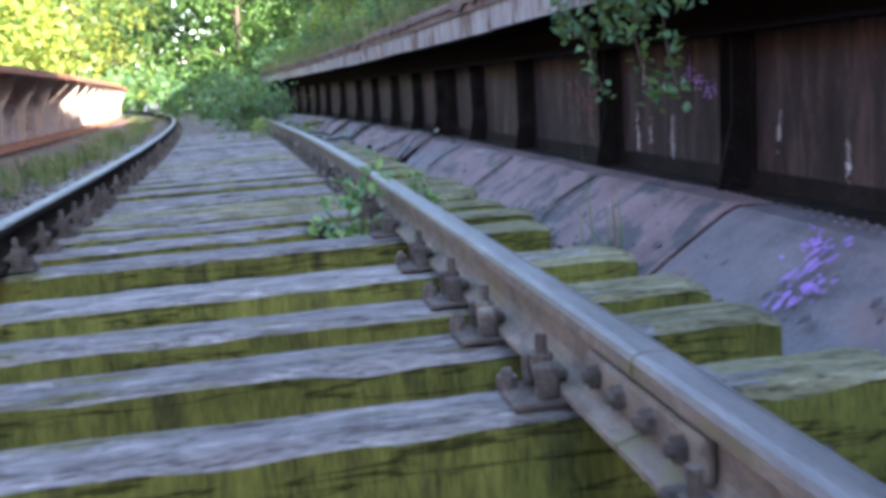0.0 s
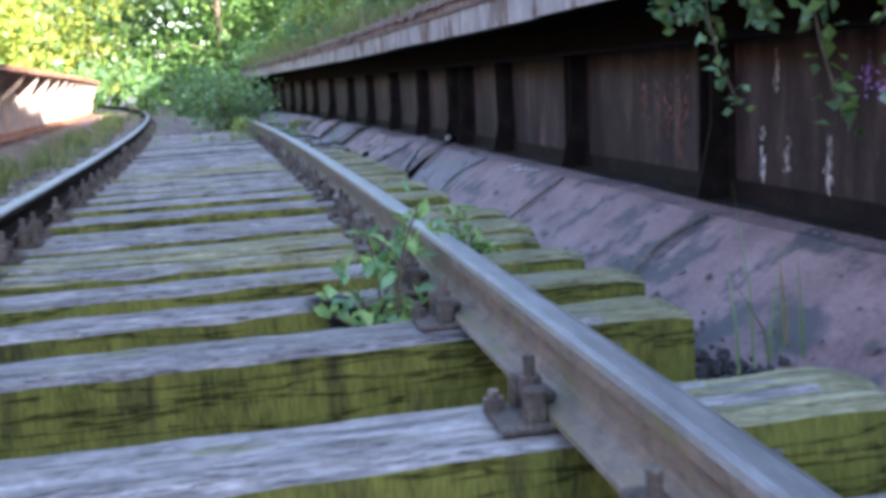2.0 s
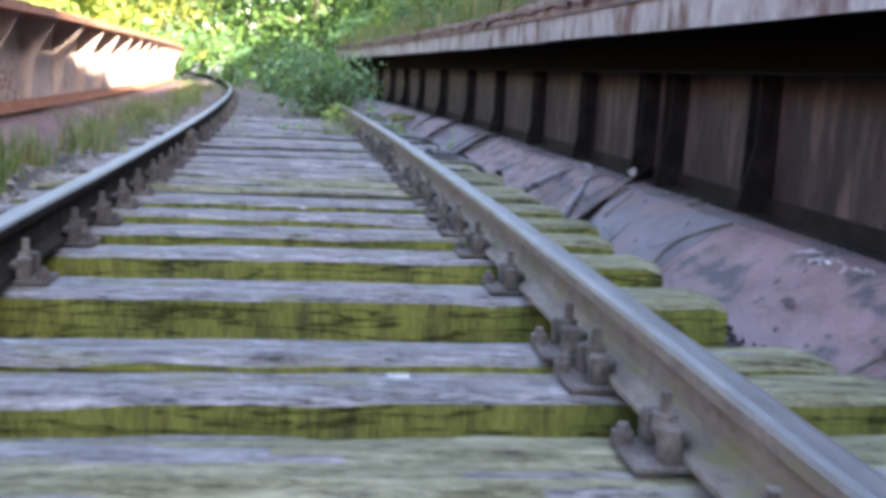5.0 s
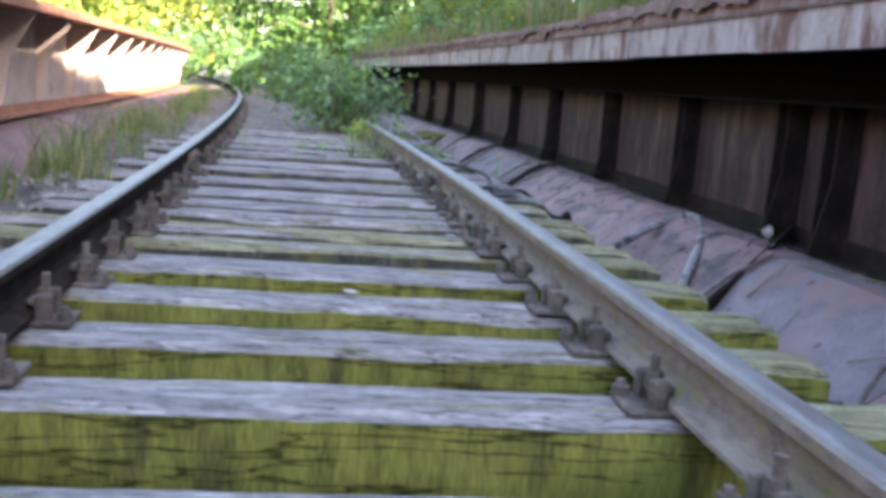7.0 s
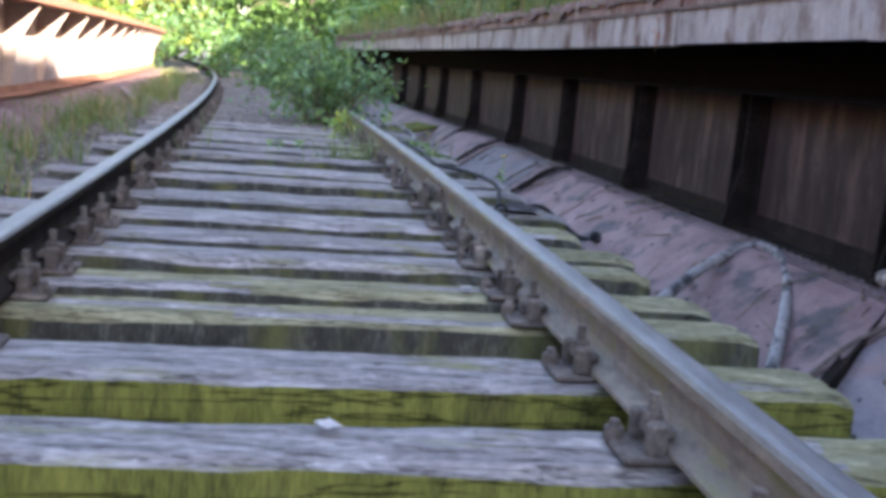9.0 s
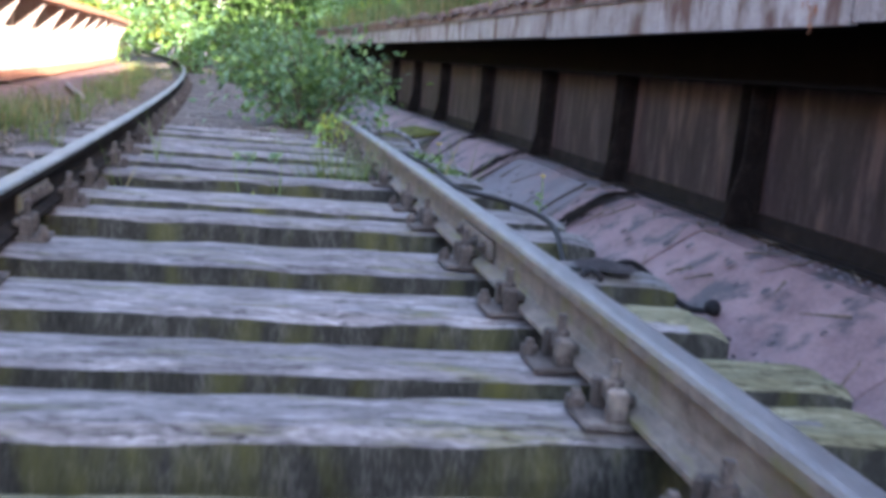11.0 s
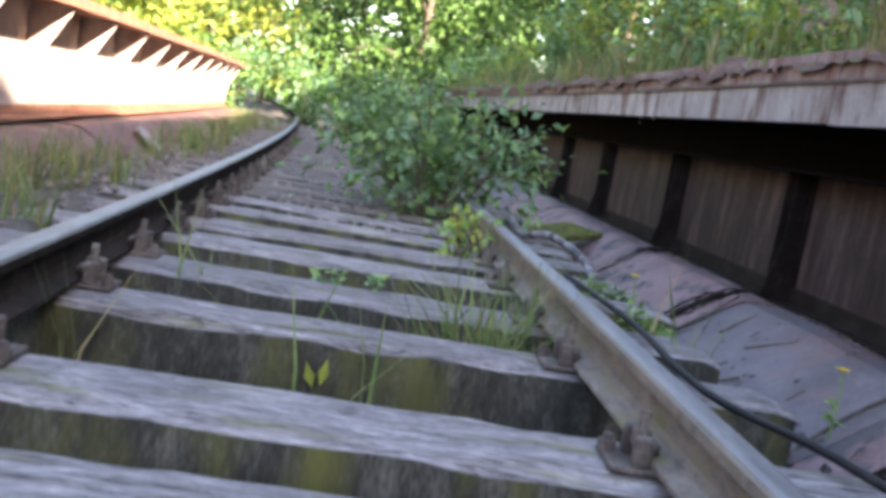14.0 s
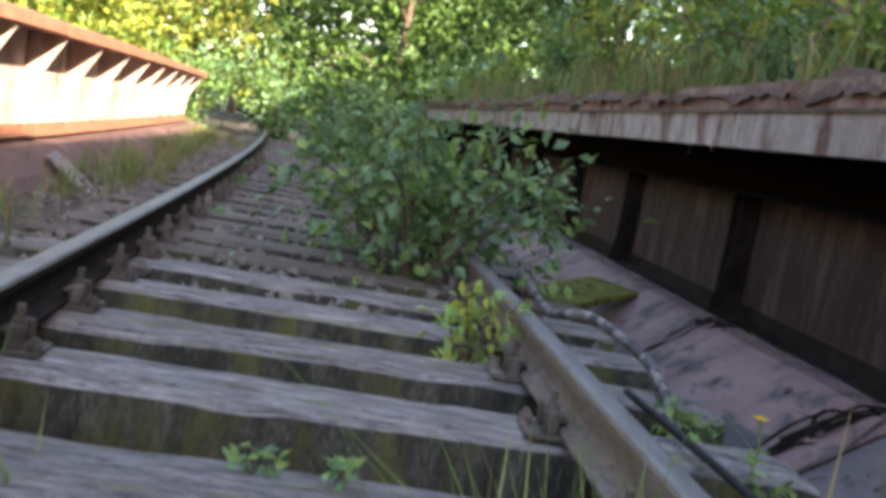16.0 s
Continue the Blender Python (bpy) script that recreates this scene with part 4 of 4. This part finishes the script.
for v in cap.verts:
    v.co *= 1 + 0.25 * noise.noise(v.co * 60)
    v.co.z *= 1.1
single("insulator", cap, DIRTY_WHITE, "white broken insulator lying at the girder foot", "insulator", pose(1.98, 10.78, WEB_BASE + 0.045), smooth=True)

torn = thing("torn_fitting", "torn rusty fitting with a bent dark arm", "scrap metal")
part("arm", tube(bmesh.new(), spline([(1.20, 12.58, 0.02), (1.30, 12.66, 0.02), (1.42, 12.68, -0.06), (1.50, 12.64, -0.12), (1.56, 12.60, on_plate(1.56) + 0.025)], 5), 0.012, 6), BLACK, torn, "bent black arm", smooth=True)
lump = bmesh.new()
bmesh.ops.create_icosphere(lump, subdivisions=2, radius=0.03, matrix=pose(1.575, 12.59, on_plate(1.575) + 0.03))
part("end_cap", lump, BLACK, torn, smooth=True)
flap = bmesh.new()
rows = [[flap.verts.new((1.04 + 0.04 * a + 0.02 * noise.noise((a, b, 0)), 12.44 + 0.04 * b, 0.028 + 0.008 * math.sin(a * 1.4 + b * 0.7) + 0.02 * noise.noise((a, b, 4)))) for a in range(6)] for b in range(6)]
for a, b in zip(rows, rows[1:]):
    for k in range(5):
        flap.faces.new((a[k], a[k + 1], b[k + 1], b[k]))
bmesh.ops.solidify(flap, geom=list(flap.faces), thickness=0.006)
part("torn_sheet", flap, RUBBLE, torn, "crumpled dark sheet")
ring = bmesh.new()
tube(ring, [(0.98 + 0.03 * math.cos(a), 12.16 + 0.012 * math.sin(a), 0.05 + 0.03 * math.sin(a)) for a in (k * math.pi / 6 for k in range(12))], 0.009, 6)
part("ring", ring, BLACK, torn, smooth=True)

board = bmesh.new()
box(board, -0.36, 0.36, -0.16, 0.16, 0.0, 0.035, 0.006)
single("old_board", board, [WOOD_SIDE], "mossy broken board lying at the sleeper ends", "board", pose(1.36, 18.55, -0.02, 4, -6, 42))
bag = bmesh.new()
rows = []
for b in range(9):
    u = b / 8
    y = 5.45 - 0.07 * min(1, u * 2.2) - 0.02 * max(0, u - 0.45)
    z = 0.012 if u < 0.45 else 0.012 - 0.26 * (u - 0.45)
    rows.append([bag.verts.new((0.35 + 0.10 * u + a * 0.035 * (1 - 0.3 * u), y - 0.012 * noise.noise((a * 1.3, b * 0.9, 0)), z + 0.014 * abs(noise.noise((a * 1.1, b * 1.3, 5))))) for a in range(4)])
for a, b in zip(rows, rows[1:]):
    for k in range(3):
        bag.faces.new((a[k], a[k + 1], b[k + 1], b[k]))
bmesh.ops.solidify(bag, geom=list(bag.faces), thickness=0.004)
single("plastic_bag", bag, BLACK, "torn black plastic hanging over a sleeper", "plastic bag", smooth=True)

leaf = leaf_mesh([(Vector((0.0, 14.385, -0.13)), Vector((0.15, 0.0, 1)), Vector((0, -1, 0.2)), 0.075, 0.03), (Vector((-0.02, 14.388, -0.14)), Vector((-0.3, 0, 0.8)), Vector((0, -1, 0.2)), 0.07, 0.03)], [LEAF_SUN])
single("yellow_leaf", leaf, None, "single yellowing leaf against a sleeper", "leaf")
for k, (x, y, z) in enumerate([(0.27, 7.05, 0.004), (-1.41, 14.4, -0.06), (0.55, 10.66, 0.004), (0.08, 9.44, 0.004)]):
    scrap = bmesh.new()
    rows = [[scrap.verts.new((0.022 * (a - 1), 0.018 * (b - 1), 0.006 * noise.noise((a, b, k)) + 0.004)) for a in range(3)] for b in range(3)]
    for a, b in zip(rows, rows[1:]):
        for q in range(2):
            scrap.faces.new((a[q], a[q + 1], b[q + 1], b[q]))
    bmesh.ops.recalc_face_normals(scrap, faces=scrap.faces)
    single("paper_scrap", scrap, DIRTY_WHITE, "small white scrap of paper", "litter", pose(x, y, z + 0.010, 0, 0, 40 * k), group="paper scraps")


def smear(name, mat, rng, spots, facing, label, category="paint mark"):
    """Flecks of paint: rows of (place, width, height); facing: 'web' stands upright on the girder, 'floor' lies on the plate."""
    bm = bmesh.new()
    for (x, y, z), w, h in spots:
        for _ in range(26):
            cu, cv = rng.gauss(0, 0.42) * w, rng.gauss(0, 0.42) * h
            n, fw, fh = 6, w * rng.uniform(0.03, 0.14), h * rng.uniform(0.04, 0.18)
            ring = []
            for k in range(n):
                a = 2 * math.pi * k / n
                r = rng.uniform(0.5, 1.2)
                u, v = cu + math.cos(a) * fw * r, cv + math.sin(a) * fh * r
                ring.append(bm.verts.new((x, y + u, z + v) if facing == "web" else (x + v, y + u, on_plate(x + v) + 0.021)))
            bm.faces.new(ring)
    bmesh.ops.recalc_face_normals(bm, faces=bm.faces)
    bmesh.ops.solidify(bm, geom=list(bm.faces), thickness=0.001)
    return single(name, bm, mat, label, category, kind="stuff")


rng = random.Random(31)
smear("bird_dropping_streaks", PALE, rng, [((WEB_X - 0.004, 6.00, 0.54), 0.018, 0.09), ((WEB_X - 0.004, 6.10, 0.25), 0.025, 0.14), ((WEB_X - 0.004, 5.93, 0.25), 0.025, 0.07), ((WEB_X - 0.004, 5.68, 0.23), 0.025, 0.13), ((WEB_X - 0.004, 4.72, 0.30), 0.02, 0.07), ((WEB_X - 0.004, 4.28, 0.22), 0.02, 0.09)], "web", "white streaks of bird droppings on the girder", "stain")
smear("violet_spray", VIOLET, rng, [((WEB_X - 0.004, 5.40, 0.50), 0.10, 0.04), ((WEB_X - 0.004, 5.28, 0.45), 0.09, 0.035), ((WEB_X - 0.004, 5.48, 0.55), 0.03, 0.08)], "web", "faded violet spray paint on the girder")
smear("violet_floor_spray", VIOLET, rng, [((1.62, 3.78, 0), 0.10, 0.10), ((1.70, 3.86, 0), 0.06, 0.16), ((1.78, 3.95, 0), 0.12, 0.07)], "floor", "violet spray paint on a floor plate")
smear("red_spray", DULL_RED, rng, [((WEB_X - 0.004, 7.15, 0.46), 0.05, 0.13), ((WEB_X - 0.004, 7.02, 0.38), 0.035, 0.2), ((WEB_X - 0.004, 6.9, 0.40), 0.05, 0.15), ((WEB_X - 0.004, 6.8, 0.36), 0.04, 0.2), ((WEB_X - 0.004, 6.72, 0.42), 0.03, 0.12)], "web", "faded red spray paint on the girder")
smear("white_floor_marks", PALE, rng, [((1.85, 8.46, 0), 0.06, 0.04), ((1.83, 8.30, 0), 0.08, 0.05), ((1.84, 8.13, 0), 0.07, 0.05)], "floor", "flaking white paint marks on a floor plate")
smear("white_edge_marks", PALE, rng, [((BEAM_X - 0.022, 18.62, 0.95), 0.10, 0.05), ((BEAM_X - 0.022, 18.5, 0.93), 0.05, 0.09), ((BEAM_X - 0.022, 18.35, 0.93), 0.08, 0.07), ((BEAM_X - 0.022, 18.2, 0.92), 0.07, 0.06)], "web", "flaking white paint on the deck edge")
smear("rust_edge_streak", RED_RUST, rng, [((BEAM_X - 0.022, 17.50, 0.95), 0.07, 0.13), ((BEAM_X - 0.022, 12.6, 0.93), 0.05, 0.11)], "web", "orange rust streak on the deck edge", "stain")

smear("red_graffiti", RED_RUST, rng, [((-WEB_X + 0.004 + bend(12.5), 12.3, 0.60), 0.5, 0.2), ((-WEB_X + 0.004 + bend(12.8), 12.8, 0.45), 0.4, 0.25), ((-WEB_X + 0.004 + bend(13), 13.1, 0.33), 0.3, 0.15)], "web", "faded red graffiti on the west girder")
slab = bmesh.new()
box(slab, -0.24, 0.24, -0.22, 0.22, 0.0, 0.03, 0.008)
single("loose_slab", slab, BEAM, "pale loose slab leaning on a floor plate", "slab", pose(-1.66, 19.9, -0.02, 0, 38, 10))

# twigs and dead stalks on the plates
rng = random.Random(41)
bm = bmesh.new()
for k in range(130):
    y = rng.uniform(9, 20)
    x = rng.uniform(1.4, 2.0)
    a = rng.uniform(0, 6.28)
    ln = rng.uniform(0.05, 0.22)
    x2 = min(2.0, max(1.36, x + math.cos(a) * ln))
    cyl(bm, (x, y, on_plate(x) + 0.018), (x2, y + math.sin(a) * ln, on_plate(x2) + 0.022), rng.uniform(0.003, 0.007), 0.002, 4)
single("twigs", bm, BARK, "dark dead twigs scattered on the floor plates", "twigs", kind="stuff")

# thick dead stalks heaped along the seams of the floor plates
rng = random.Random(43)
for y0 in (14.35, 16.45, 17.85):
    bm = bmesh.new()
    for k in range(16):
        x = rng.uniform(1.42, 1.78)
        x2 = min(2.03, x + rng.uniform(0.12, 0.34))
        y = y0 + rng.gauss(0, 0.035)
        tube(bm, spline([(x, y, on_plate(x) + 0.02), ((x + x2) / 2, y + rng.gauss(0, 0.03), on_plate((x + x2) / 2) + 0.035), (x2, y + rng.gauss(0, 0.05), on_plate(x2) + 0.024)], 3), lambda u: 0.008 * (1 - 0.6 * u), 5)
    single("dead_stalks", bm, RIB, "dark dead stalks heaped along a plate seam", "dead stalks", kind="stuff")

# yellow flowers beside the rail
for k, (x, y, z, h) in enumerate([(1.16, 15.72, -0.02, 0.16), (1.56, 14.72, on_plate(1.56) + 0.01, 0.22)]):
    rng = random.Random(60 + k)
    flower = thing("yellow_flower", "small yellow flower on a thin green stem", "flower", pose(x, y, z), group="yellow flowers")
    bm = bmesh.new()
    tube(bm, spline([(0, 0, 0), (0.012, 0.004, h * 0.5), (0.006, 0.012, h)], 4), 0.003, 5)
    part("stem", bm, LEAF_PALE, flower)
    petals = [(Vector((0.006, 0.012, h)), Vector((math.cos(a), math.sin(a), 0.55)), Vector((0, 0, 1)), 0.028, 0.022) for a in (j * 1.2566 for j in range(5))]
    part("petals", leaf_mesh(petals, [PETAL]), None, flower, "bright yellow petals")
    leaves = [(Vector((0.006, 0.003, h * rng.uniform(0.1, 0.6))), rvec(rng, 0.4), rvec(rng, 1.0), 0.05, 0.02) for _ in range(7)]
    part("leaves", leaf_mesh(leaves, [LEAF_PALE]), None, flower)

# dead stump with bare stems on the deck edge
rng = random.Random(71)
stump = thing("dead_stump", "dark dead stump with bare grey stems on the deck", "tree stump", pose(2.12, 15.9, BEAM_TOP - 0.05))
bm = bmesh.new()
tube(bm, spline([(0, 0, -0.04), (0.03, -0.03, 0.10), (0.02, -0.11, 0.24), (0.05, -0.15, 0.33)], 4), lambda u: (0.085 - 0.03 * u) * (1 + 0.12 * math.sin(9 * u)), 9)
part("trunk", bm, RIB, stump, "rotten black trunk", smooth=True)
for k in range(9):
    a = rng.uniform(0, 6.28)
    reach, tall = rng.uniform(0.08, 0.3), rng.uniform(0.35, 0.85)
    bm = bmesh.new()
    tube(bm, spline([(0.03 * math.cos(a), 0.03 * math.sin(a), -0.02), (0.6 * reach * math.cos(a), 0.6 * reach * math.sin(a), tall * 0.5), (reach * math.cos(a + 0.4), reach * math.sin(a + 0.4), tall)], 4), lambda u: 0.010 * (1 - 0.7 * u) + 0.002, 5)
    part("stem", bm, BARK, stump, smooth=True)

# loose spalled flakes of paint and rust lying on the plates
rng = random.Random(47)
bm = bmesh.new()
for k in range(420):
    y = rng.uniform(2.5, 19)
    x = 1.38 + abs(rng.gauss(0, 0.22))
    if x > 2.0:
        continue
    r = rng.uniform(0.006, 0.022)
    z = on_plate(x) + 0.018
    ring = [bm.verts.new((x + bend(y) + math.cos(q) * r * rng.uniform(0.6, 1.2), y + math.sin(q) * r * rng.uniform(0.6, 1.3), on_plate(x + math.cos(q) * r) + 0.018 + rng.uniform(0, 0.006))) for q in (j * 1.2566 for j in range(5))]
    top = bm.verts.new((x + bend(y), y, z + 0.009))
    for j in range(5):
        bm.faces.new((ring[j], ring[(j + 1) % 5], top))
single("rust_flakes", bm, RUBBLE, "dark flakes of rust and paint on the floor plates", "rust flakes", kind="stuff")

# ---------------------------------------------------------------- the long curve and the true size
# the whole line lies on one wide left-hand curve; the plan above is drawn along its chord, at 1 : SIZE
def swing(y):
    return -0.0021 * (max(0.0, y) ** 2 if y < 13.0 else 26.0 * y - 169.0)


def turn(y):
    return -math.atan(-0.0042 * min(max(0.0, y), 13.0))


bent = set()
for ob in list(bpy.data.objects):
    if ob.type not in {"MESH", "EMPTY"} or ob.name == "ground":
        continue
    at = ob.location.copy()
    if at.length > 1e-6 and (ob.parent is None or ob.parent.location.length < 1e-6):
        spin = Matrix.Rotation(turn(at.y), 4, "Z")
        ob.matrix_basis = Matrix.Translation((at.x + swing(at.y), at.y, at.z)) @ spin @ Matrix.Translation(-at) @ ob.matrix_basis
    elif ob.type == "MESH" and at.length < 1e-6 and (ob.parent is None or ob.parent.location.length < 1e-6) and ob.data.name not in bent:
        bent.add(ob.data.name)
        for v in ob.data.vertices:
            v.co.x += swing(v.co.y)
for me in bpy.data.meshes:
    me.transform(Matrix.Scale(SIZE, 4))
for ob in bpy.data.objects:
    if ob.type in {"MESH", "EMPTY"}:
        ob.location = ob.location * SIZE
